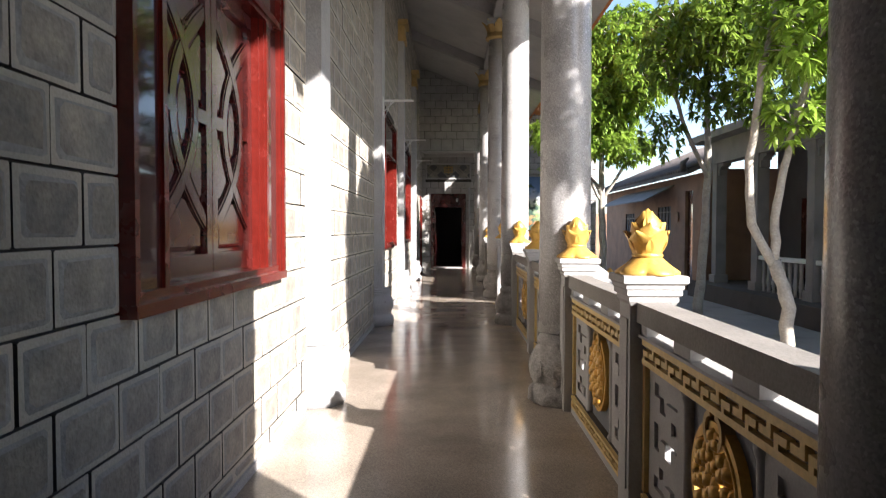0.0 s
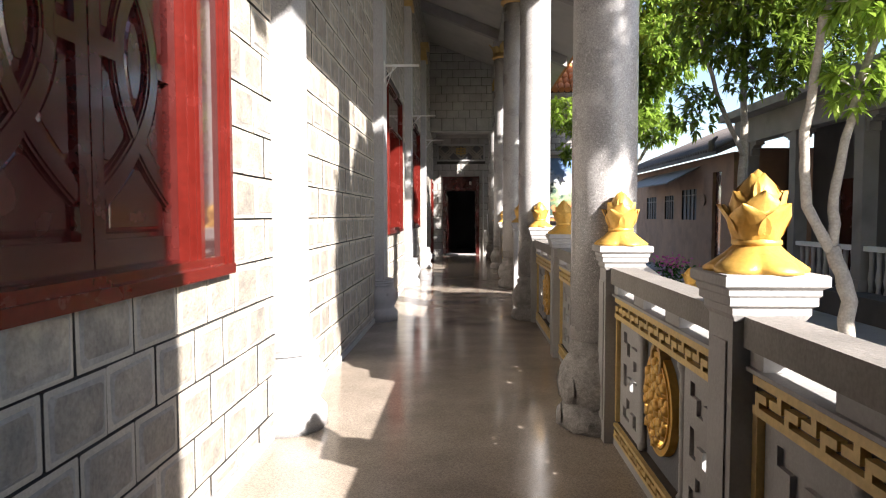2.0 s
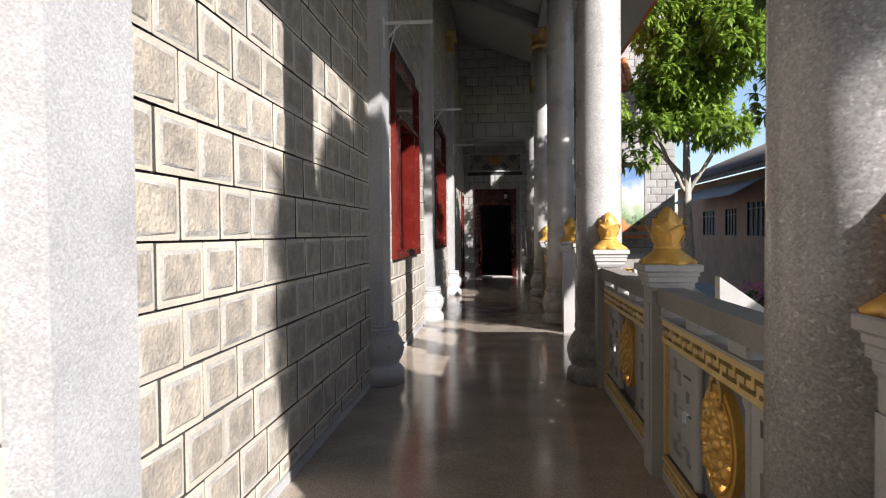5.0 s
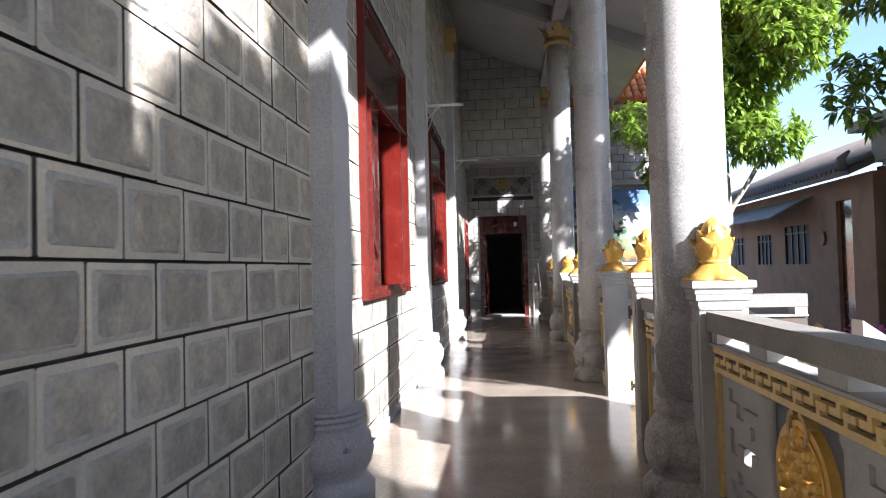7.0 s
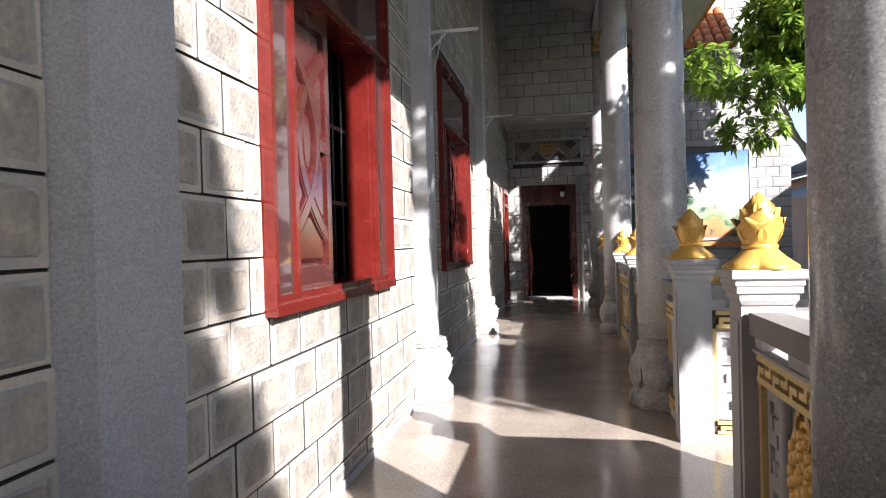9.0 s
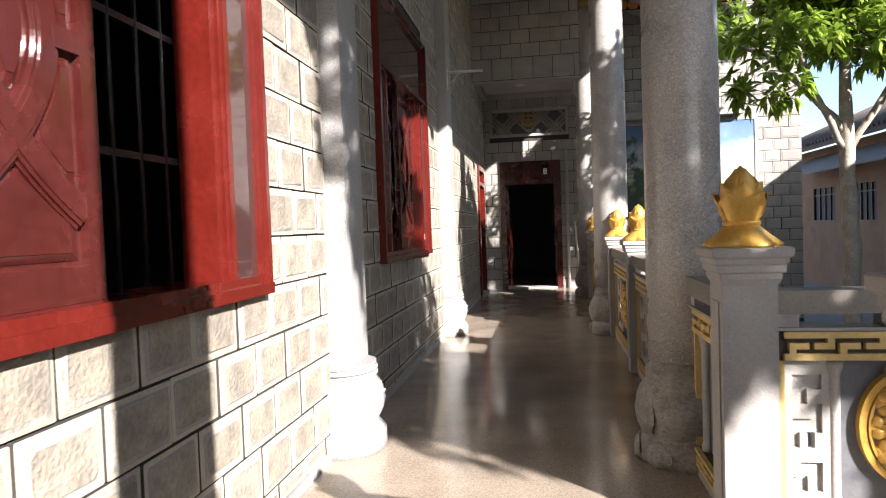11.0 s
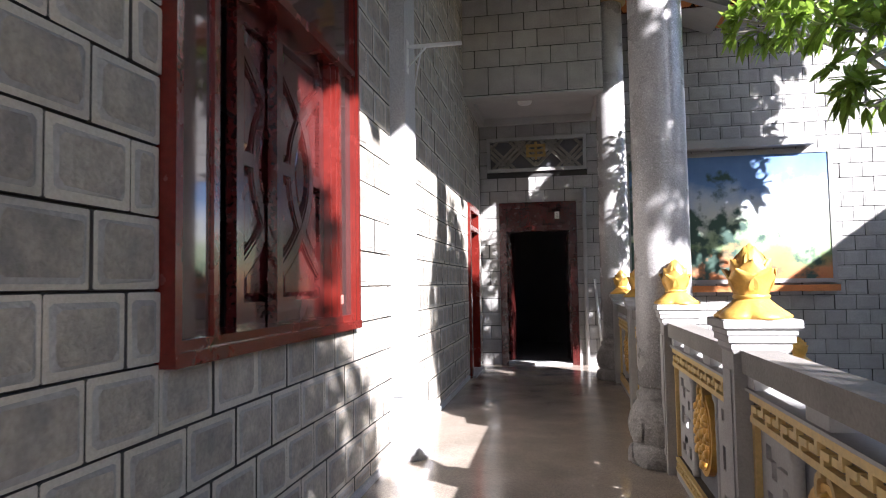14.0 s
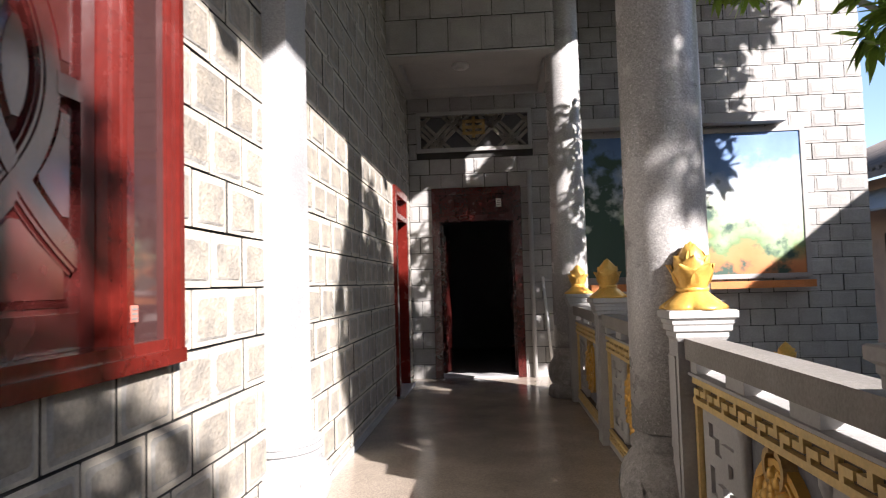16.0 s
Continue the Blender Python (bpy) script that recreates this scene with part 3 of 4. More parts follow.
# ---- carved grille above the end door ----
gr = thing("fret_grille", 0.56, END_Y - 0.01, 3.0, "weathered carved fret grille with a gilded emblem in its middle", "grille")
bm = bmesh.new()
for d in ((-0.77, 0.77, 0.0, 0.05), (-0.77, 0.77, 0.49, 0.54), (-0.77, -0.72, 0.05, 0.49), (0.72, 0.77, 0.05, 0.49)):
    box(bm, d[0], d[1], -0.02, 0.09, d[2], d[3])
part("frame", bevelled(bm, 0.006, 1), RAIL, gr)
def fret_bar(p, q):
    bm = bmesh.new()
    ribbon(bm, [p, q], 0.042, 0.0, 0.045)
    for vv in bm.verts:
        vv.co = Vector((vv.co.y, vv.co.x, vv.co.z))
    part("fret_bar", bm, GRILLE, gr)


for sgn in (-1, 1):
    for k in range(10):
        c = 0.02 + k * 0.088                       # bars climb outward, then fall, three by three
        lo, hi = max(-0.215, 0.03 - c), min(0.215, 0.71 - c)
        way = 1 if (k // 3) % 2 == 0 else -1
        if hi - lo > 0.06:
            fret_bar((sgn * (c + lo), 0.27 + way * lo), (sgn * (c + hi), 0.27 + way * hi))
        if k % 2 and c < 0.62:
            for h in (-0.13, 0.09):
                fret_bar((sgn * (c + h), 0.27 + way * h), (sgn * (c + h + 0.055), 0.27 + way * (h - 0.055)))
bm = bmesh.new()
for u, v, a, b in ((-0.15, 0.15, 0.22, 0.26), (-0.15, 0.15, 0.38, 0.42), (-0.15, -0.11, 0.22, 0.42), (0.11, 0.15, 0.22, 0.42), (-0.02, 0.02, 0.18, 0.46), (-0.11, 0.11, 0.30, 0.34)):
    box(bm, u, v, -0.015, 0.02, a, b)
part("emblem", bm, GOLD_DULL, gr, "gilded square emblem")
slab("back_board", (-0.76, 0.76, 0.10, 0.12, 0.01, 0.53), DARK, gr)


# ---- columns and pilasters ----
def base_profile(r):
    return [(r * 1.62, 0.0), (r * 1.66, 0.03), (r * 1.62, 0.10), (r * 1.40, 0.13), (r * 1.36, 0.15), (r * 1.55, 0.20), (r * 1.66, 0.27), (r * 1.60, 0.34), (r * 1.36, 0.41), (r * 1.24, 0.43),
            (r * 1.30, 0.45), (r * 1.30, 0.48), (r * 1.16, 0.49), (r * 1.16, 0.52), (r * 1.02, 0.53)]


def crown(parent, r, z, mat):
    part("neck_band", lathe(bmesh.new(), [(r * 1.0, z), (r * 1.25, z + 0.02), (r * 1.25, z + 0.06), (r * 1.08, z + 0.08), (r * 1.16, z + 0.12)], steps=24), mat, parent, "gilded band")
    for i in range(8):
        a = 2 * math.pi * i / 8
        bm = bmesh.new()
        petal(bm, 0.16, 0.26, 0.35, 0.03)
        p = part("acanthus_leaf", bm, mat, parent)
        p.matrix_local = pose(r * 1.05 * math.cos(a), r * 1.05 * math.sin(a), z + 0.10, 0, 0, math.degrees(a))


def petal(bm, width, height, lean, curl, rows=6, cols=4, thick=0.008, cup=0.35):
    """A pointed, cupped petal that rises from its origin, leans towards +x and curls at the tip."""
    grid = []
    for i in range(rows + 1):
        t = i / rows
        half = width / 2 * (math.sin(math.pi * min(0.5, t * 0.9 + 0.12)) if t < 0.45 else math.cos(math.pi / 2 * ((t - 0.45) / 0.55) ** 1.3))
        row = []
        for j in range(cols + 1):
            s = 2 * j / cols - 1
            x = lean * height * t ** 1.3 + curl * max(0, t - 0.6) * 2.5 - cup * width * s * s * (0.7 - 0.4 * t)
            row.append((x, half * s, height * t))
        grid.append(row)
    for side in (0, 1):
        vs = [[bm.verts.new((x - thick * side, y, z)) for x, y, z in row] for row in grid]
        for i in range(rows):
            for j in range(cols):
                q = (vs[i][j], vs[i][j + 1], vs[i + 1][j + 1], vs[i + 1][j])
                bm.faces.new(q if side else tuple(reversed(q))).smooth = True


def column(y):
    c = thing("column", COL_X, y, 0, "tall round grey granite column on a carved bulbous base", "column", "veranda columns")
    part("shaft", lathe(bmesh.new(), [(0.194, 0.53), (0.19, 1.5), (0.183, 4.2), (0.178, 4.96)], steps=40), COLUMN, c)
    part("base", lathe(bmesh.new(), base_profile(0.158), steps=40), BASE, c, "carved granite base")
    for i in range(8):
        a = 2 * math.pi * (i + 0.5) / 8
        bm = bmesh.new()
        petal(bm, 0.19, 0.22, 0.05, -0.03, 6, 6, 0.03, 0.14)
        p = part("base_petal", bm, BASE, c)
        p.matrix_local = pose(0.262 * math.cos(a), 0.262 * math.sin(a), 0.155, 0, 0, math.degrees(a))
        bm = bmesh.new()
        petal(bm, 0.18, 0.12, -0.1, -0.01, 5, 4, 0.02, 0.14)
        p = part("foot_petal", bm, BASE, c)
        p.matrix_local = pose(0.276 * math.cos(a + 0.39), 0.276 * math.sin(a + 0.39), 0.005, 0, 0, math.degrees(a + 0.39))
    crown(c, 0.19, 4.93, GOLD_DULL)
    slab("abacus", (-0.22, 0.22, -0.22, 0.22, 5.20, 5.31), BEAM, c)
    return c


first_col = column(COLS[0])
for y in COLS[1:]:
    copy_thing(first_col, pose(COL_X, y, 0))


def pilaster(y):
    p = thing("pilaster", WALL_X, y, 0, "square pale terrazzo pilaster on a carved plinth against the wall", "pilaster", "wall pilasters")
    slab("shaft", (-0.012, 0.113, -0.17, 0.17, 0.50, 4.9), TERRAZZO, p, bevel=0.008)
    bm = bmesh.new()
    lathe(bm, [(0.265, 0.0), (0.265, 0.10), (0.23, 0.14), (0.215, 0.16), (0.25, 0.22), (0.265, 0.28), (0.245, 0.36), (0.205, 0.41), (0.222, 0.425), (0.222, 0.438), (0.203, 0.442), (0.203, 0.450), (0.222, 0.454), (0.222, 0.468), (0.202, 0.472), (0.202, 0.480), (0.214, 0.484), (0.214, 0.50)], steps=32)
    for v in bm.verts:
        v.co.x = max(v.co.x, -0.012) * 0.95
    part("plinth", bm, TERRAZZO, p, "carved bulbous plinth")
    for i in (-1, 0, 1):
        a = i * 50
        bm = bmesh.new()
        petal(bm, 0.17, 0.16, 0.25, 0.03, 5, 4, 0.014)
        q = part("plinth_petal", bm, TERRAZZO, p)
        q.matrix_local = pose(0.20 * math.cos(radians(a)), 0.21 * math.sin(radians(a)), 0.18, 0, 0, a)
    bm = bmesh.new()
    box(bm, 0, 0.15, -0.20, 0.20, 4.9, 5.0)
    box(bm, 0, 0.19, -0.24, 0.24, 5.2, 5.3)
    box(bm, 0, 0.13, -0.18, 0.18, 5.0, 5.2)
    part("capital", bevelled(bm, 0.012), GOLD_DULL, p, "gilded capital")
    return p


first_pil = pilaster(PILASTERS[0])
for y in PILASTERS[1:]:
    copy_thing(first_pil, pose(WALL_X, y, 0))


# ---- balustrade ----
def lotus(parent, z, mat):
    core = [(0.060, 0.055), (0.062, 0.076), (0.070, 0.082), (0.070, 0.092), (0.060, 0.098), (0.074, 0.13), (0.078, 0.165), (0.068, 0.205), (0.044, 0.25), (0.018, 0.287), (0.002, 0.302)]
    lt = part("lotus_finial", lathe(bmesh.new(), [(r, z + h) for r, h in core], steps=24), mat, parent, "gold-painted lotus bud")
    bm = bmesh.new()
    rings = []
    for r, h, wave in ((0.140, 0.0, 0.24), (0.141, 0.010, 0.24), (0.120, 0.027, 0.19), (0.096, 0.047, 0.12), (0.076, 0.066, 0.05), (0.063, 0.080, 0.0)):
        rings.append([bm.verts.new((r * k * math.cos(a), r * k * math.sin(a), z + h + (0.008 * (1 - abs(math.cos(2.5 * a))) if h < 0.03 and h > 0 else 0)))
                      for a, k in ((2 * math.pi * i / 72, 1 + wave * (abs(math.cos(2.5 * 2 * math.pi * i / 72)) ** 0.8 - 0.7)) for i in range(72))])
    for a, b in zip(rings, rings[1:]):
        for i in range(72):
            bm.faces.new((a[i], a[(i + 1) % 72], b[(i + 1) % 72], b[i])).smooth = True
    bm.faces.new(list(reversed(rings[0])))
    bm.faces.new(rings[-1])
    part("petal_skirt", bm, mat, lt, "low scalloped skirt of drooping petals")
    for count, radius, up, w, h, lean, curl, spin in ((5, 0.066, 0.082, 0.124, 0.118, 0.30, 0.012, 10), (5, 0.073, 0.112, 0.116, 0.126, 0.03, 0.004, 46), (4, 0.075, 0.15, 0.108, 0.14, -0.29, -0.008, 20)):
        for i in range(count):
            bm = bmesh.new()
            petal(bm, w, h, lean, curl, 7, 6, 0.013, 0.32)
            p = part("petal", bm, mat, lt)
            p.matrix_local = pose(0, 0, z + up, 0, 0, 360 * i / count + spin) @ pose(radius, 0, 0)


def rail_post(x, y, z=0.0):
    p = thing("balustrade_post", x, y, z, "square grey balustrade post with moulded cap and golden lotus finial", "post", "balustrade posts")
    bm = bmesh.new()
    box(bm, -0.1, 0.1, -0.09, 0.09, 0.0, 0.985)
    bevelled(bm, 0.006)
    part("shaft", bm, RAIL, p)
    bm = bmesh.new()
    for sx in (-1, 1):
        box(bm, *sorted((sx * 0.1, sx * 0.106)), -0.055, 0.055, 0.12, 0.90)
    part("raised_field", bm, RAIL, p)
    bm = bmesh.new()
    lathe(bm, [(0.098, 0.965), (0.11, 0.985), (0.11, 1.005), (0.122, 1.012), (0.122, 1.035), (0.128, 1.042), (0.128, 1.058), (0.143, 1.068), (0.143, 1.095), (0.138, 1.10)], square=True)
    part("cap", bm, RAIL, p, "stepped moulded cap")
    lotus(p, 1.10, GOLD)
    return p


POSTS = [-0.5, 3.32, 5.01, 7.15, 9.03, 10.5, 11.95, 13.27, 14.84, 16.55, 18.65, 20.40]
TALLER = {9.03: 1.022, 10.5: 1.045, 11.95: 1.045}
first_post = rail_post(RAIL_X, POSTS[0])
for y in POSTS[1:]:
    copy_thing(first_post, pose(RAIL_X, y, 0) @ Matrix.Diagonal((1, 1, TALLER.get(y, 1.0), 1)))
for x, y in ((3.72, 9.95), (3.72, 12.6), (3.6, 20.2)):
    copy_thing(first_post, pose(x, y, GROUND_Z - 0.1))


def strip(bm, pts, width, x0, x1):
    ribbon(bm, pts, width, x0, x1)


def meander(bm, u0, u1, v0, v1, x0, x1):
    """Interlocking key bars from u0 to u1 between heights v0 and v1, broad bars with narrow grooves."""
    n = max(2, round((u1 - u0) / 0.165))
    step, h = (u1 - u0) / n, v1 - v0
    w = h * 0.225
    m0, m1 = v0 + h * 0.39, v0 + h * 0.61
    box(bm, x0, x1, u0, u1, v0, v0 + w)
    box(bm, x0, x1, u0, u1, v1 - w, v1)
    for i in range(n):
        a = u0 + i * step
        box(bm, x0, x1, a, a + step * 0.40, m0, m1)
        box(bm, x0, x1, a, a + step * 0.14, m1, v1 - w)
        box(bm, x0, x1, a + step * 0.50, a + step * 0.90, m0, m1)
        box(bm, x0, x1, a + step * 0.76, a + step * 0.90, v0 + w, m0)


LATTICE = ("##########", "#..##..#.#", "##.#..##.#", "#..##.#..#", "#.##..##.#", "##########")


def rail_panel(y0, y1, medallion=True):
    L = y1 - y0
    p = thing("balustrade", RAIL_X, y0, 0, "grey pierced balustrade with gold fret bands and oval gold medallion", "balustrade", "balustrade panels")
    bm = bmesh.new()
    box(bm, -0.075, 0.055, 0.002, L - 0.002, 0.892, 0.98)
    part("top_rail", bevelled(bm, 0.012, 2), RAIL_TOP, p)
    bm = bmesh.new()
    box(bm, -0.066, 0.06, 0.002, L - 0.002, 0.826, 0.838)
    part("under_rail", bevelled(bm, 0.003, 1), RAIL, p)
    n = max(1, round(L / 0.55)) - 1
    for i in range(n + 2):
        c = L * i / (n + 1)
        a, b = max(0.004, c - 0.085), min(L - 0.004, c + 0.085)
        slab("spacer_block", (-0.055, 0.05, a, b, 0.839, 0.891), RAIL, p)
    slab("plinth", (-0.05, 0.06, 0.002, L - 0.002, 0.0, 0.048), RAIL, p, bevel=0.008)
    for z0, z1 in ((0.708, 0.825), (0.049, 0.135)):
        band = slab("fret_band", (-0.035, 0.04, 0.002, L - 0.002, z0, z1), FRET_BACK, p)
        bm = bmesh.new()
        meander(bm, 0.03, L - 0.03, z0 + 0.004, z1 - 0.004, -0.058, -0.035)
        part("gold_fret", bm, FRET, band, "raised gold Greek key")
    for a in (0.004, L - 0.034):
        slab("side_stile", (-0.045, 0.04, a, a + 0.03, 0.136, 0.707), FRET, p)
    mid, half = L / 2, min(0.225, L * 0.2)
    room = mid - half - 0.09 - 0.04
    if room > 0.1:
        for a in (0.034, mid + half + 0.085):
            bm = bmesh.new()
            cu, cv = (room + 0.006) / 6, 0.57 / 10
            for c in range(6):
                for r in range(10):
                    if (c, r) not in ((2, 4),):
                        box(bm, -0.008, 0.022, a + c * cu, a + (c + 1) * cu, 0.137 + r * cv, 0.137 + (r + 1) * cv)
            bmesh.ops.remove_doubles(bm, verts=bm.verts, dist=0.0005)
            board = part("pierced_board", bm, RAIL, p)
            bm = bmesh.new()
            for c in range(6):
                for r in range(10):
                    if LATTICE[c][r] == "#":
                        box(bm, -0.024, -0.008, a + c * cu, a + (c + 1) * cu, 0.137 + r * cv, 0.137 + (r + 1) * cv)
            bmesh.ops.remove_doubles(bm, verts=bm.verts, dist=0.0005)
            part("key_relief", bm, RAIL, board)
    bm = bmesh.new()
    steps = 40
    inner, outer = [], []
    hw = half + 0.085
    for k in range(steps):
        t = 2 * math.pi * k / steps
        cx, sz = math.cos(t), math.sin(t)
        g = min(hw / max(1e-6, abs(cx)), 0.2855 / max(1e-6, abs(sz)))
        inner.append((mid + half * 0.86 * cx, 0.45 + 0.21 * sz))
        outer.append((mid + g * cx, 0.4215 + g * sz))
    for depth in (0.0, 0.018):
        vi = [bm.verts.new((depth, *q)) for q in inner]
        vo = [bm.verts.new((depth, *q)) for q in outer]
        for k in range(steps):
            bm.faces.new((vi[k], vo[k], vo[(k + 1) % steps], vi[(k + 1) % steps]))
    part("spandrel", bm, RAIL_DARK, p)
    for c in (mid - half - 0.065, mid + half + 0.065):
        bm = bmesh.new()
        lathe(bm, [(0.024, 0.138), (0.03, 0.16), (0.02, 0.18), (0.022, 0.65), (0.032, 0.68), (0.032, 0.706)], -0.012, c, 12)
        part("small_colonnette", bm, RAIL, p)
    if medallion:
        bm = bmesh.new()
        cz, rz = 0.45, 0.21
        ring = [(mid + half * 0.86 * math.cos(t), cz + rz * math.sin(t)) for t in (2 * math.pi * i / 36 for i in range(37))]
        ribbon(bm, ring, 0.026, -0.034, 0.005)
        ring2 = [(mid + (half * 0.86 - 0.022) * math.cos(t), cz + (rz - 0.022) * math.sin(t)) for t in (2 * math.pi * i / 36 for i in range(37))]
        ribbon(bm, ring2, 0.010, -0.040, 0.005)
        bmesh.ops.remove_doubles(bm, verts=bm.verts, dist=0.0008)
        md = part("medallion", bm, GOLD, p, "pierced gold oval medallion of flowers")
        rng = random.Random(3)
        for u, v, r in ((0, 0, 0.055), (-0.45, 0.45, 0.045), (0.45, 0.45, 0.045), (-0.45, -0.42, 0.045), (0.45, -0.42, 0.045), (0, 0.74, 0.04), (0, -0.74, 0.04), (-0.6, 0.02, 0.042), (0.6, 0.02, 0.042), (0, 0.4, 0.042), (0, -0.38, 0.042)):
            bm = bmesh.new()
            for k in range(6):
                a = 2 * math.pi * k / 6
                bmesh.ops.create_icosphere(bm, subdivisions=1, radius=r * 0.72, matrix=pose(-0.02 - 0.012 * (k % 2), mid + u * half * 0.86 + r * 0.62 * math.cos(a), cz + v * rz + r * 0.62 * math.sin(a)))
            bmesh.ops.create_icosphere(bm, subdivisions=1, radius=r * 0.42, matrix=pose(-0.04, mid + u * half * 0.86, cz + v * rz))
            for f in bm.faces:
                f.smooth = True
            part("blossom", bm, GOLD, md)
        bm = bmesh.new()
        for s in (-1, 1):
            ribbon(bm, [(mid + s * (0.02 + 0.05 * t + 0.03 * math.sin(5 * t)), 0.648 + 0.05 * math.cos(4.2 * t)) for t in (i / 10 for i in range(11))], 0.02, -0.045, 0.0)
        bmesh.ops.remove_doubles(bm, verts=bm.verts, dist=0.0008)
        part("scroll", bm, GOLD_DULL, p)
    return p


SPANS = [(-2.24, -0.60), (-0.40, 1.30), (1.68, 3.22), (3.42, 4.91), (5.45, 7.05), (7.25, 8.93), (9.46, 10.40), (12.05, 12.63), (13.37, 14.74), (14.94, 16.45), (16.98, 18.55), (18.75, 20.30)]
for a, b in SPANS:
    rail_panel(a, b, b - a > 0.8)
for y, side in ((10.5, 0), (11.95, 1)):
    q = rail_panel(0.0, 0.95)
    q.matrix_world = pose(RAIL_X + 0.1, y, 0, 0, 0, -90) if not side else pose(RAIL_X + 1.05, y, 0, 0, 0, 90)

# ---- landing and steps down to the courtyard ----
slab("landing", (1.985, 2.85, 10.3, 12.35, GROUND_Z, -0.004), TERRAZZO, kind="structure")
for i in range(3):
    slab("step", (2.85 + 0.3 * i, 3.15 + 0.3 * i, 10.3, 12.35, GROUND_Z, -0.18 * (i + 1)), TERRAZZO, kind="structure", bevel=0.01)
for y in (10.2, 12.42):
    bm = bmesh.new()
    v = box(bm, 2.87, 3.62, y - 0.07, y + 0.07, 0, 0.82)
    for q in v:
        q.co.z += (2.87 - q.co.x) * 0.72 if q.co.z > 0.4 else GROUND_Z
    tagged(part("stair_cheek", bevelled(bm, 0.01), RAIL), "sloping grey stair cheek wall", "stair rail")

# ---- brackets on the wall ----
def bracket(y):
    b = thing("wall_bracket", WALL_X + 0.11, y, 3.05, "thin bare steel wall bracket with a diagonal brace", "bracket", "wall brackets")
    slab("arm", (0, 0.42, -0.012, 0.012, -0.012, 0.012), STEEL, b)
    bm = bmesh.new()
    tube(bm, [(0.0, 0, -0.16), (0.15, 0, -0.01)], [0.008, 0.008])
    part("brace", bm, STEEL, b)
    bm = bmesh.new()
    tube(bm, [(0.12, 0, 0.012), (-0.10, 0.55, -0.30)], [0.006, 0.006])
    part("stay_rod", bm, STEEL, b)
    slab("wall_plate", (-0.004, 0.008, -0.03, 0.03, -0.2, 0.05), STEEL, b)
    return b


first_br = bracket(9.1)
for y in (12.95, 16.7):
    copy_thing(first_br, pose(WALL_X + 0.11, y, 3.05))

# ---- the end wing: ledge, mural, tiled canopy, pipes ----
mural = thing("mural", 3.3, END_Y - 0.006, 1.24, "painted landscape mural of blue sky, trees and orange earth", "mural")
MURAL = bpy.data.materials.new("mural_paint")
MURAL.use_nodes = True
n, l = MURAL.node_tree.nodes, MURAL.node_tree.links
geo, sep, ns, rp = n.new("ShaderNodeNewGeometry"), n.new("ShaderNodeSeparateXYZ"), n.new("ShaderNodeTexNoise"), n.new("ShaderNodeValToRGB")
ns.inputs["Scale"].default_value, ns.inputs["Detail"].default_value = 2.6, 7
l.new(geo.outputs["Position"], ns.inputs["Vector"])
l.new(geo.outputs["Position"], sep.inputs[0])
mr, ad = n.new("ShaderNodeMapRange"), n.new("ShaderNodeMath")
mr.inputs[1].default_value, mr.inputs[2].default_value = 1.24, 3.1
l.new(sep.outputs[2], mr.inputs[0])
ad.operation = "MULTIPLY_ADD"
ad.inputs[1].default_value, ad.inputs[2].default_value = 0.55, -0.275
l.new(ns.outputs["Fac"], ad.inputs[0])
a2 = n.new("ShaderNodeMath")
l.new(mr.outputs[0], a2.inputs[0])
l.new(ad.outputs[0], a2.inputs[1])
l.new(a2.outputs[0], rp.inputs[0])
e = rp.color_ramp.elements
e[0].position, e[0].color = 0.0, (0.46, 0.15, 0.045, 1)
e[1].position, e[1].color = 1.0, (0.07, 0.15, 0.32, 1)
for pos, col in ((0.15, (0.50, 0.20, 0.07, 1)), (0.24, (0.14, 0.22, 0.09, 1)), (0.38, (0.34, 0.42, 0.28, 1)), (0.50, (0.55, 0.57, 0.52, 1)), (0.66, (0.40, 0.46, 0.54, 1)), (0.80, (0.12, 0.22, 0.42, 1))):
    k = e.new(pos)
    k.color = col
grove, edge, lean, trees = n.new("ShaderNodeTexNoise"), n.new("ShaderNodeMapRange"), n.new("ShaderNodeMath"), n.new("ShaderNodeMix")
grove.inputs["Scale"].default_value, grove.inputs["Detail"].default_value = 4.5, 8
l.new(geo.outputs["Position"], grove.inputs["Vector"])
lean.operation = "MULTIPLY_ADD"
lean.inputs[1].default_value = -0.13
l.new(sep.outputs[0], lean.inputs[0])
l.new(grove.outputs["Fac"], lean.inputs[2])
low = n.new("ShaderNodeMath")
low.operation = "MULTIPLY_ADD"
low.inputs[1].default_value = -0.28
l.new(mr.outputs[0], low.inputs[0])
l.new(lean.outputs[0], low.inputs[2])
edge.inputs[1].default_value, edge.inputs[2].default_value = -0.07, 0.05
l.new(low.outputs[0], edge.inputs[0])
trees.data_type = "RGBA"
trees.inputs[7].default_value = (0.03, 0.07, 0.05, 1)
l.new(edge.outputs[0], trees.inputs[0])
l.new(rp.outputs[0], trees.inputs[6])
l.new(trees.outputs[2], n["Principled BSDF"].inputs["Base Color"])
n["Principled BSDF"].inputs["Roughness"].default_value = 0.55
bm = bmesh.new()
box(bm, -1.35, 1.42, -0.03, 0.0, 0.02, 1.84)
part("painted_board", bm, MURAL, mural)
bm = bmesh.new()
for d in ((-1.41, 1.48, -0.04, 0.02), (-1.41, 1.48, 1.84, 1.90)):
    box(bm, d[0], d[1], -0.045, 0.0, d[2], d[3])
for d in ((-1.41, -1.35), (1.42, 1.48)):
    box(bm, d[0], d[1], -0.045, 0.0, 0.02, 1.84)
part("frame", bm, BEAM, mural)
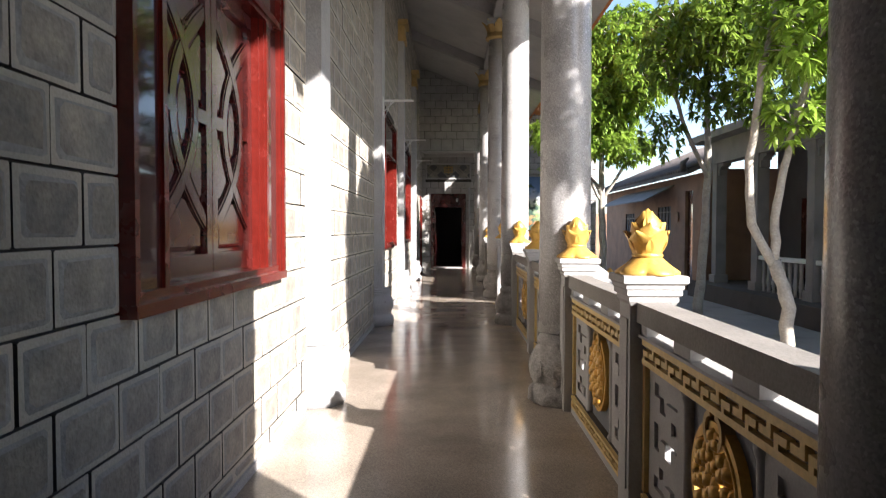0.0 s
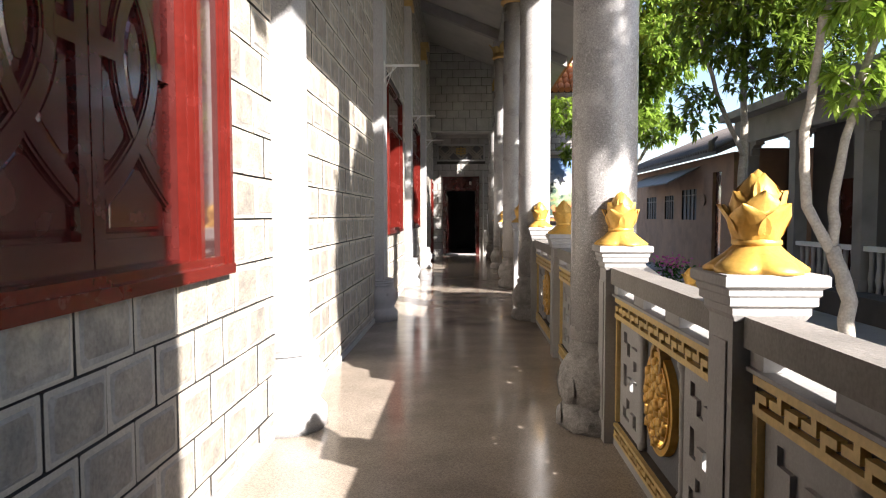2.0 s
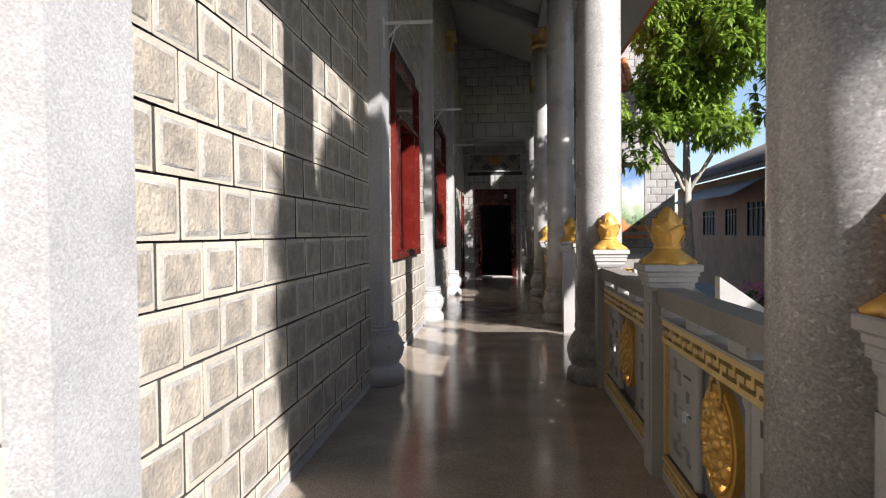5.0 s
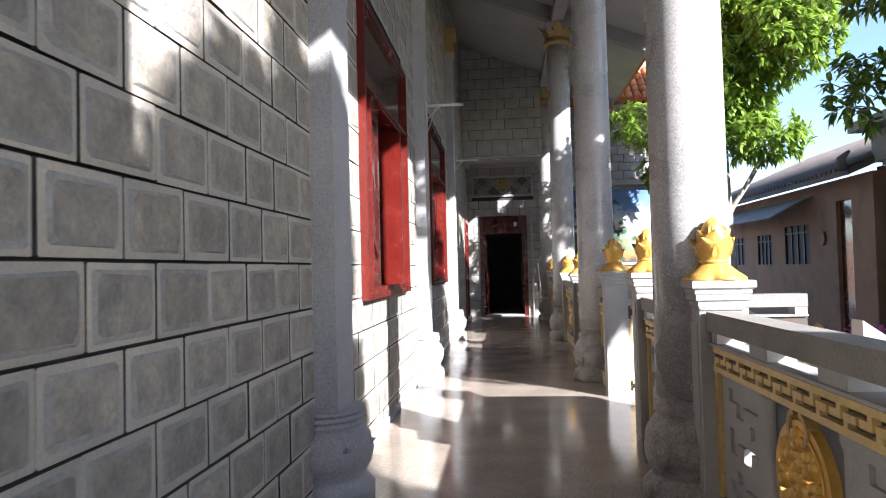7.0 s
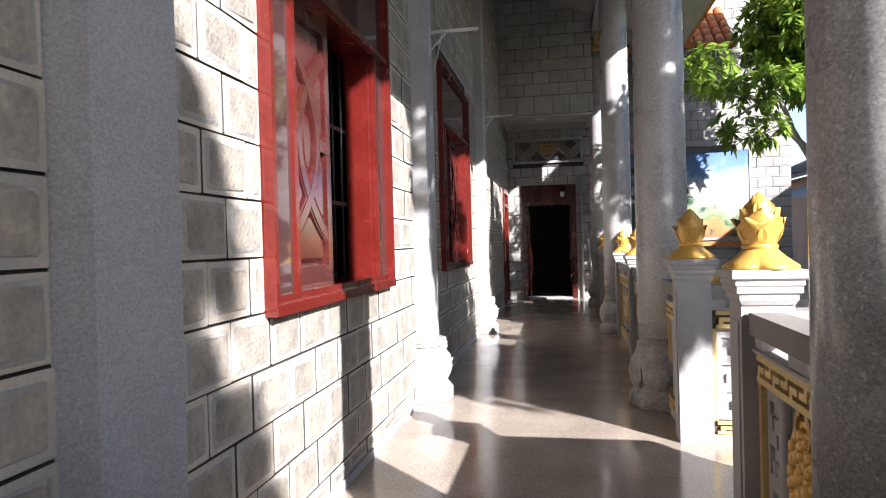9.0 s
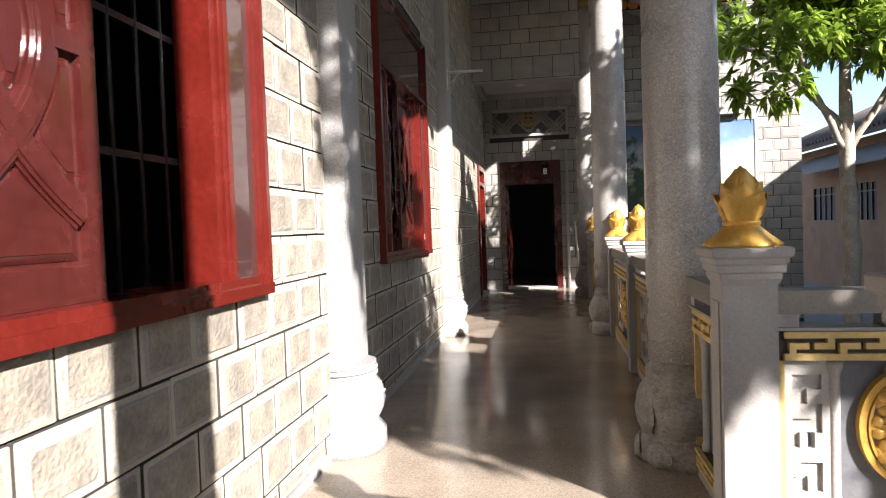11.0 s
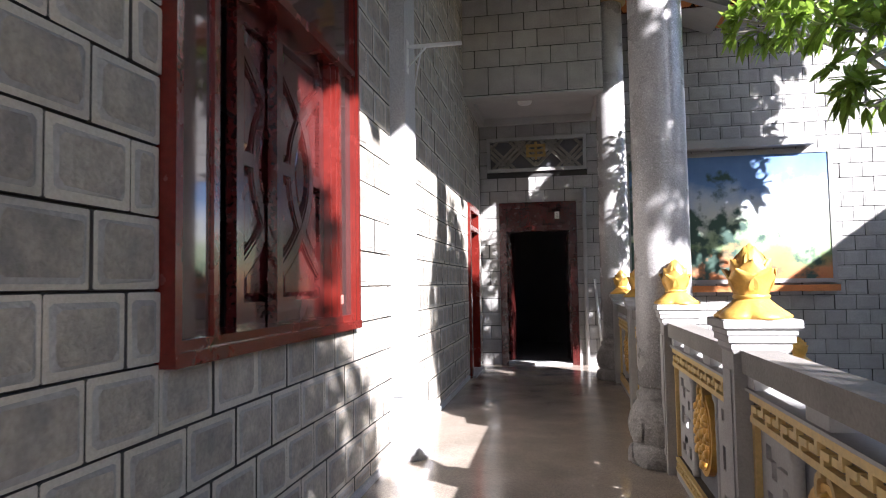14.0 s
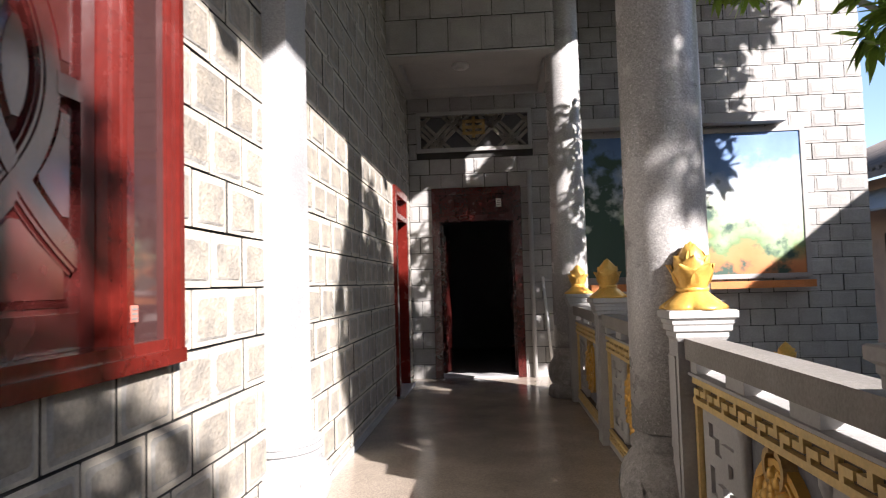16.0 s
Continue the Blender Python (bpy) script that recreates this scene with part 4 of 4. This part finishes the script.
slab("ledge", (1.9, 4.5, END_Y - 0.22, END_Y - 0.004, 3.18, 3.30), RAIL, bevel=0.02)
tagged(bpy.data.objects["ledge"], "grey concrete ledge above the mural", "ledge")
slab("brick_rim", (2.0, 4.75, END_Y - 0.20, END_Y - 0.05, 1.08, 1.17), TILE, bevel=0.01)
tagged(bpy.data.objects["brick_rim"], "orange clay rim under the mural", "ledge")

canopy = thing("tiled_canopy", 3.0, 21.6, 4.95, "orange clay tiled canopy roof over the end wing", "roof")
bm = bmesh.new()
v = box(bm, -1.6, 1.25, -0.55, 0.75, 0, 0.08)
for q in v:
    q.co.z += 0.9 * (q.co.y + 0.55)
part("deck", bm, WOOD, canopy)
bm = bmesh.new()
for i in range(15):
    for r in range(6):
        x, y0 = -1.58 + i * 0.19, -0.60 + r * 0.225
        pts = [(x + 0.09, y0 + 0.26 * t, 0.12 + 0.9 * (y0 + 0.26 * t + 0.55)) for t in (0, 1)]
        tube(bm, pts, [0.095, 0.082], 8)
part("clay_tiles", bm, TILE, canopy, kind="stuff")

for x, lean in ((1.27, 0.0), (1.40, 0.10)):
    bm = bmesh.new()
    tube(bm, [(x + lean, END_Y - 0.04, 0.0), (x, END_Y - 0.04, 2.7 if not lean else 1.3)], [0.03 if not lean else 0.018] * 2, 10)
    pp = part("drain_pipe", bm, STEEL if lean else RAIL)
    tagged(pp, "grey plastic drain pipe against the end wall", "pipe")


# ---- trees ----
def tree(name, x, y, stems, crowns, leaf_mat, clusters, seed, label, lean=(0, 0)):
    """stems: polylines of (dx, dy, z, radius); crowns: (dx, dy, z, rx, ry, rz) masses of foliage."""
    rng = random.Random(seed)
    t = thing(name, x, y, GROUND_Z, label, "tree")
    for pts in stems:
        bm = bmesh.new()
        fine = []
        for i in range(len(pts) - 1):
            for k in range(4):
                f = k / 4
                q = [pts[i][j] * (1 - f) + pts[i + 1][j] * f for j in range(4)]
                fine.append((q[0] + rng.uniform(-0.02, 0.02), q[1] + rng.uniform(-0.02, 0.02), q[2], q[3] * rng.uniform(0.94, 1.08)))
        fine.append(pts[-1])
        tube(bm, [q[:3] for q in fine], [q[3] for q in fine], 10)
        part("trunk" if pts[0][2] < 0.2 else "limb", bm, BARK, t)
    verts, faces = [], []
    twig = bmesh.new()
    total = sum(c[3] * c[4] * c[5] for c in crowns)
    for cx, cy, cz, rx, ry, rz in crowns:
        for _ in range(int(clusters * rx * ry * rz / total)):
            while True:
                d = Vector((rng.uniform(-1, 1), rng.uniform(-1, 1), rng.uniform(-1, 1)))
                if 0.25 < d.length < 1.0 + 0.18 * noise.noise(d * 3 + Vector((seed, 0, 0))):
                    break
            c = Vector((cx + d.x * rx, cy + d.y * ry, cz + d.z * rz))
            outward = Vector((d.x, d.y, d.z * 0.5 + 0.25)).normalized()
            if rng.random() < 0.35:
                tube(twig, [tuple(c - outward * 0.35), tuple(c)], [0.012, 0.006], 4)
            for i in range(rng.randint(9, 13)):
                a = rng.uniform(0, 2 * math.pi)
                side = outward.orthogonal().normalized()
                side = side * math.cos(a) + outward.cross(side) * math.sin(a)
                way = (outward * rng.uniform(0.0, 0.9) + side + Vector((0, 0, -0.35))).normalized()
                ln, wd = rng.uniform(0.14, 0.24), rng.uniform(0.045, 0.068)
                wide = way.cross(Vector((0, 0, 1))).normalized() * wd / 2
                wide = (wide + Vector((0, 0, rng.uniform(-0.012, 0.012))))
                drop = Vector((0, 0, -1))
                k = len(verts)
                p1, p2, p3 = c + way * ln * 0.3, c + way * ln * 0.68 + drop * ln * 0.06, c + way * ln + drop * ln * 0.2
                verts += [c, p1 - wide, p1 + wide, p2 - wide * 0.85, p2 + wide * 0.85, p3]
                faces += [(k, k + 1, k + 2), (k + 1, k + 3, k + 4, k + 2), (k + 3, k + 5, k + 4)]
    part("twig_growth", twig, BARK, t, kind="stuff")
    me = bpy.data.meshes.new("crown")
    me.from_pydata(verts, [], faces)
    me.materials.append(leaf_mat)
    ob = new("crown", me)
    ob.parent = t
    return t


tree("mango_tree", 5.35, 9.2, [[(0, 0, 0, 0.10), (-0.02, 0, 0.95, 0.088), (-0.15, 0.13, 1.6, 0.085)],
      [(-0.15, 0.13, 1.55, 0.072), (-0.43, 0.12, 1.99, 0.06), (-0.52, 0.1, 2.4, 0.058), (-0.52, 0.1, 3.0, 0.055), (-0.5, -0.2, 4.2, 0.045), (-0.35, -0.5, 5.6, 0.035)],
      [(-0.15, 0.13, 1.55, 0.068), (-0.18, 0.1, 2.2, 0.055), (-0.05, 0.1, 2.9, 0.05), (0.08, 0.0, 3.6, 0.045), (0.4, -0.4, 5.4, 0.035)],
      [(0.05, 0.0, 3.5, 0.03), (0.5, -0.1, 3.8, 0.025), (1.1, -0.2, 4.2, 0.018)]],
     [(-0.8, -0.4, 6.1, 0.75, 0.7, 1.0), (0.25, -0.95, 6.0, 0.8, 0.75, 1.0), (-0.25, -0.55, 7.2, 0.75, 0.75, 0.8), (0.0, -0.65, 4.5, 0.8, 0.7, 0.5), (0.7, -0.15, 4.9, 0.8, 0.7, 0.5), (-0.2, -0.15, 8.6, 1.2, 1.2, 0.8), (0.1, 0.55, 5.4, 0.55, 0.5, 0.42), (0.0, 0.1, 6.5, 0.35, 0.3, 0.65),
      (0.75, -0.2, 3.65, 0.55, 0.5, 0.45), (0.0, 0.0, 3.55, 0.5, 0.5, 0.35), (1.35, -0.2, 4.2, 0.7, 0.6, 0.6)], LEAF, 1960, 1, "leafy mango tree with a pale forked trunk in the courtyard")
tree("mango_tree", 6.25, 14.6, [[(-0.1, 0, 0, 0.11), (0, 0, 1.6, 0.095), (0.1, 0, 3.2, 0.08), (0.05, 0.1, 5.6, 0.05)], [(0.1, 0, 3.1, 0.05), (-0.6, -0.3, 4.4, 0.04), (-1.1, -0.6, 5.6, 0.03)]],
     [(-0.7, -0.7, 5.9, 0.9, 0.9, 1.1), (-0.2, -1.5, 6.0, 1.0, 1.0, 0.75), (0.1, 0.1, 6.4, 0.9, 0.7, 0.6), (0.2, -0.7, 4.7, 0.8, 0.7, 0.45), (0.7, -1.6, 6.0, 1.1, 1.0, 1.0), (0.5, -1.7, 4.9, 0.9, 0.8, 0.5), (-1.0, -0.1, 4.1, 0.5, 0.5, 0.5)], LEAF, 1400, 2, "slim mango tree with a pale straight trunk and bright leaves")
tree("mango_tree", 5.1, 19.1, [[(0, 0, 0, 0.12), (0, 0, 1.5, 0.105), (-0.05, 0, 2.9, 0.09), (-0.1, 0, 5.2, 0.05)], [(-0.05, 0, 2.8, 0.05), (-0.6, -0.3, 3.7, 0.04), (-1.0, -0.8, 4.2, 0.03), (-1.7, -1.25, 3.75, 0.015)], [(-0.05, 0, 2.8, 0.05), (0.6, -0.1, 4.0, 0.04)], [(-0.06, 0, 3.2, 0.045), (-1.0, 0.3, 4.3, 0.03), (-1.85, 0.6, 4.9, 0.014)], [(-0.06, 0, 3.1, 0.04), (-1.0, -0.2, 4.1, 0.028), (-1.8, -0.35, 4.7, 0.013)]],
     [(-0.3, 0.1, 5.5, 0.9, 1.0, 1.2), (0.1, 0.2, 5.4, 1.05, 1.1, 1.2), (0.8, 0.0, 7.3, 1.3, 1.1, 1.2), (-0.55, 0.2, 7.0, 0.85, 0.85, 0.95), (0.35, -0.5, 4.3, 1.0, 0.8, 0.45), (0.9, -0.9, 6.2, 0.9, 0.8, 0.9), (-0.95, -0.85, 4.3, 0.6, 0.45, 0.25), (-1.62, -1.3, 3.55, 0.65, 0.35, 0.28), (-1.5, -1.1, 4.2, 0.5, 0.35, 0.3), (-1.85, 0.6, 4.95, 0.5, 0.42, 0.3), (-1.8, -0.35, 4.7, 0.4, 0.4, 0.42)], LEAF, 3250, 3, "dense mango tree with drooping leaves near the end wing")
tree("mango_tree", 5.6, 2.8, [[(0, 0, 0, 0.13), (0, 0, 2.2, 0.11), (0.1, 0, 4.8, 0.07)], [(0.06, 0, 3.6, 0.055), (0.05, -0.9, 4.8, 0.035), (0.0, -1.62, 5.9, 0.015)], [(0.06, 0, 3.8, 0.05), (0.0, 0.85, 5.6, 0.02)]], [(-0.1, 0.0, 5.8, 0.85, 0.85, 0.95), (0.05, 0.3, 6.75, 0.5, 0.55, 0.55), (0.1, 0.1, 4.9, 0.7, 0.7, 0.5), (-0.3, -0.75, 4.9, 0.4, 0.38, 0.9), (0.0, 0.85, 5.62, 0.45, 0.32, 0.5), (0.0, -1.62, 6.0, 0.26, 0.2, 0.7)], LEAF_DARK, 2230, 4,
     "dense dark-leaved mango tree that shades the veranda wall")

# ---- the low building across the courtyard ----
FX = 8.5
house = thing("low_building", FX, 20.4, GROUND_Z, "old low grey plastered house with a tiled roof and an awning", "building")


def hbox(name, dims, mat, label="", bevel=0.0, parent=None):
    x0, x1, y0, y1, z0, z1 = dims
    return slab(name, (x0 - FX, x1 - FX, y0 - 20.4, y1 - 20.4, z0 - GROUND_Z, z1 - GROUND_Z), mat, parent or house, label, bevel)


bm = bmesh.new()
holes = [(21.3, 22.0, GROUND_Z, 2.6), (23.4, 24.9, 1.1, 2.15), (25.8, 26.9, 1.1, 2.0), (28.0, 29.4, 1.1, 2.0)]
ys = sorted({20.4, 33.0, *[h[0] for h in holes], *[h[1] for h in holes]})
for a, b in zip(ys, ys[1:]):
    z = GROUND_Z
    for p, q in [(h[2], h[3]) for h in holes if h[0] < (a + b) / 2 < h[1]] + [(3.1, 3.1)]:
        if p > z:
            box(bm, 0, 0.2, a - 20.4, b - 20.4, z - GROUND_Z, p - GROUND_Z)
        z = q
bmesh.ops.remove_doubles(bm, verts=bm.verts, dist=0.001)
part("wall", bm, PLASTER, house)
# Added wall whose dark colour gives the house openings their interior shade.
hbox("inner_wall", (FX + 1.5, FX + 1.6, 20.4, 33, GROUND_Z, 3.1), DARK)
hbox("gable_wall", (FX + 0.2, 13, 32.8, 33, GROUND_Z, 3.1), PLASTER)
hbox("gable_wall", (FX + 0.2, 12.9, 20.4, 20.6, GROUND_Z, 3.2), PLASTER)
for a, b, c, d in holes[1:]:
    # Flat dark sheet in place of glass, for the window's shaded depth.
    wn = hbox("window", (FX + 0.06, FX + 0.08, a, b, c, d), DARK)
    for k in range(5):
        yy = a + (b - a) * k / 4
        hbox("window_bar", (FX + 0.02, FX + 0.05, yy - 0.02, yy + 0.02, c, d), IRON, parent=wn)
    hbox("window_rail", (FX + 0.02, FX + 0.05, a, b, d - 0.22, d - 0.18), PORCH, parent=wn)
hbox("door", (FX + 0.1, FX + 0.14, 21.3, 22.0, GROUND_Z, 2.6), WOOD)
bm = bmesh.new()
v = box(bm, -1.1, 0, 23.1 - 20.4, 29.5 - 20.4, 0, 0.04)
for q in v:
    q.co.z += 2.85 - GROUND_Z - 0.5 * (-q.co.x)
part("awning", bm, PORCH, house, "pale sheet-metal awning")
bm = bmesh.new()
v = box(bm, -0.6, 4.5, 20.2 - 20.4, 33.3 - 20.4, 0, 0.14)
for q in v:
    q.co.z += 3.0 - GROUND_Z + 0.42 * (q.co.x + 0.6)
part("roof", bm, OLD_TILE, house)
bm = bmesh.new()
for i in range(60):
    y = 20.3 + i * 0.215 - 20.4
    tube(bm, [(-0.64, y, 3.16 - GROUND_Z), (4.4, y, 3.16 - GROUND_Z + 0.42 * 5.04)], [0.06, 0.06], 6)
part("roof_tiling", bm, OLD_TILE, house, kind="stuff")
bm = bmesh.new()
tube(bm, [(-0.7, -0.2, 3.1 - GROUND_Z), (-0.75, -0.25, 3.35 - GROUND_Z), (-0.6, -0.3, 3.5 - GROUND_Z)], [0.12, 0.09, 0.03])
part("roof_ornament", bm, OLD_TILE, house)
bm = bmesh.new()
bmesh.ops.create_cone(bm, cap_ends=True, segments=20, radius1=0.2, radius2=0.16, depth=0.05, matrix=pose(-0.03, 22.7 - 20.4, 1.75 - GROUND_Z, 0, 90, 0))
part("round_vent", bm, PLASTER, house)

porch = thing("porch", FX, 8.0, GROUND_Z, "shaded porch with pale arched pillars and a low baluster rail", "building")


def pbox(name, dims, mat, label="", bevel=0.0, parent=None):
    x0, x1, y0, y1, z0, z1 = dims
    return slab(name, (x0 - FX, x1 - FX, y0 - 8, y1 - 8, z0 - GROUND_Z, z1 - GROUND_Z), mat, parent or porch, label, bevel)


# The platform gets a darker tone than the courtyard concrete.
pbox("platform", (FX - 0.5, 13, 4, 20.3, GROUND_Z, -0.25), DARK_PLASTER, bevel=0.02)
# Porch interior shade is put into this wall's dark colour.
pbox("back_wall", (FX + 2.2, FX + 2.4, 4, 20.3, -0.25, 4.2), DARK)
pbox("lintel", (FX - 0.05, FX + 0.3, 4, 20.3, 3.25, 3.9), PORCH, bevel=0.02)
pbox("flat_roof", (FX - 0.5, 13, 3.8, 20.35, 3.9, 4.1), PORCH)
PP = [4.3, 7.0, 9.4, 11.9, 14.4, 17.0, 19.55]
for y in PP:
    pl = pbox("pillar", (FX - 0.02, FX + 0.28, y - 0.15, y + 0.15, -0.25, 3.25), PORCH, bevel=0.03)
    pbox("pillar_base", (FX - 0.07, FX + 0.33, y - 0.2, y + 0.2, -0.25, -0.02), PORCH, bevel=0.02, parent=pl)
    for s in (-1, 1):
        bm = bmesh.new()
        for k in range(4):
            a = s * (0.15 + 0.09 * k)
            box(bm, 0.02, 0.25, *sorted((y - 8 + a, y - 8 + a + s * 0.09)), 3.25 - GROUND_Z - 0.36 / (k + 1), 3.25 - GROUND_Z - 0.002)
        part("arch_bracket", bm, PORCH, pl)
for a, b in zip(PP[:-1], PP[1:]):
    if a > 16.5:
        continue
    rl = pbox("handrail", (FX + 0.03, FX + 0.19, a + 0.15, b - 0.15, 0.55, 0.65), WHITE, bevel=0.015)
    for k in range(9):
        y = a + 0.3 + (b - a - 0.6) * k / 8
        bm = bmesh.new()
        lathe(bm, [(0.05, -0.25), (0.035, -0.15), (0.06, 0.0), (0.035, 0.25), (0.05, 0.549)], 0.11, y - 8, 10)
        for q in bm.verts:
            q.co.z -= GROUND_Z
        part("baluster", bm, RAIL, rl)
for y in (10.6, 13.1, 15.7, 18.2):
    pbox("doorway", (FX + 2.15, FX + 2.21, y - 0.6, y + 0.6, -0.25, 2.2), WOOD)

# ---- flowering pot plant by the steps ----
PETAL = material("magenta_bract", (0.42, 0.05, 0.22), 0.6, var=0.2, rand=0.3)
CLAY = material("clay_pot", (0.32, 0.14, 0.08), 0.8, var=0.15, stain=0.2)
pot = thing("potted_plant", 4.3, 12.6, GROUND_Z, "clay pot with a leafy magenta-flowered shrub by the steps", "plant")
part("pot", lathe(bmesh.new(), [(0.15, 0.0), (0.2, 0.25), (0.23, 0.38), (0.25, 0.40), (0.25, 0.44), (0.21, 0.44), (0.2, 0.40)], steps=24), CLAY, pot)
rng = random.Random(9)
for k in range(7):
    a = k * 0.9
    bm = bmesh.new()
    tube(bm, [(0, 0, 0.38), (0.1 * math.cos(a), 0.1 * math.sin(a), 0.75), (0.26 * math.cos(a), 0.26 * math.sin(a), 1.12)], [0.012, 0.009, 0.005], 6)
    part("stem", bm, BARK, pot)
for nm, mt, count, lo, hi, size in (("foliage", LEAF_DARK, 260, 0.6, 1.15, 0.05), ("blossoms", PETAL, 150, 0.95, 1.28, 0.032)):
    verts, faces = [], []
    for _ in range(count):
        c = Vector((rng.gauss(0, 0.17), rng.gauss(0, 0.17), rng.uniform(lo, hi)))
        d = Vector((rng.uniform(-1, 1), rng.uniform(-1, 1), rng.uniform(-0.4, 1))).normalized()
        w = d.orthogonal().normalized() * size * 0.5
        k = len(verts)
        verts += [c, c + d * size + w, c + d * size * 2, c + d * size - w]
        faces.append((k, k + 1, k + 2, k + 3))
    me = bpy.data.meshes.new(nm)
    me.from_pydata(verts, [], faces)
    me.materials.append(mt)
    ob = new(nm, me)
    ob.parent = pot
    tagged(ob, kind="stuff")

# ---- a low wall that closes the courtyard ----
slab("courtyard_wall", (-6, 40, 44, 44.3, GROUND_Z, 2.4), PLASTER, kind="structure")
slab("courtyard_wall_south", (2, 40, -30.3, -30, GROUND_Z, 2.4), PLASTER, kind="structure")

# ---- stones of the walls ----
pil_holes = [(y - START_Y - 0.17, y - START_Y + 0.17, 0.0, 5.0) for y in PILASTERS]
holes = [(a - START_Y, b - START_Y, SILL - 0.015, HEAD) for a, b in WINDOWS] + [(SIDE_DOOR[0] - START_Y, SIDE_DOOR[1] - START_Y, 0, SIDE_DOOR[2])] + pil_holes
masonry(wall_west, (WALL_X - 0.02, START_Y, 0), Vector((0, 1, 0)), Vector((1, 0, 0)), END_Y - START_Y, 1.25 - 6 * 0.221, 6.3, 0.31, 0.221, holes,
        lambda u, z: 1.9 < u + START_Y < 9.4 and z < 2.4, "grey stone blocks further along the wall",
        [y - START_Y for y in (1.435, 5.35, 9.31, 12.76, 16.95)], floor_z=0.05, parity=1)
ox = WALL_X
masonry(wall_north, (ox, END_Y + 0.02, 0), Vector((1, 0, 0)), Vector((0, -1, 0)), 5.55 - ox, GROUND_Z + 0.06, 7.9, 0.29, 0.21,
        [(DOOR[0] - ox, DOOR[1] - ox, -1, DOOR[2]), (-0.21 - ox, 1.33 - ox, 3.0, 3.54), (1.98 - ox, 4.75 - ox, 1.22, 3.12)], lambda u, z: 2.2 < u < 5.3 and 1.0 < z < 5.0, "large grey stone blocks high on the end wall", plain=True)
for low, high, wide, tall, odd in ((3.75, 4.12, 0.345, 0.37, 0), (4.12, 6.4, 0.335, 0.235, 1)):
    masonry(bulk, (ox, 20.425, 0), Vector((1, 0, 0)), Vector((0, -1, 0)), COL_X - 0.1 - ox, low, high, wide, tall, [], lambda u, z: True, "stone blocks of the bulkhead", plain=True, parity=odd)
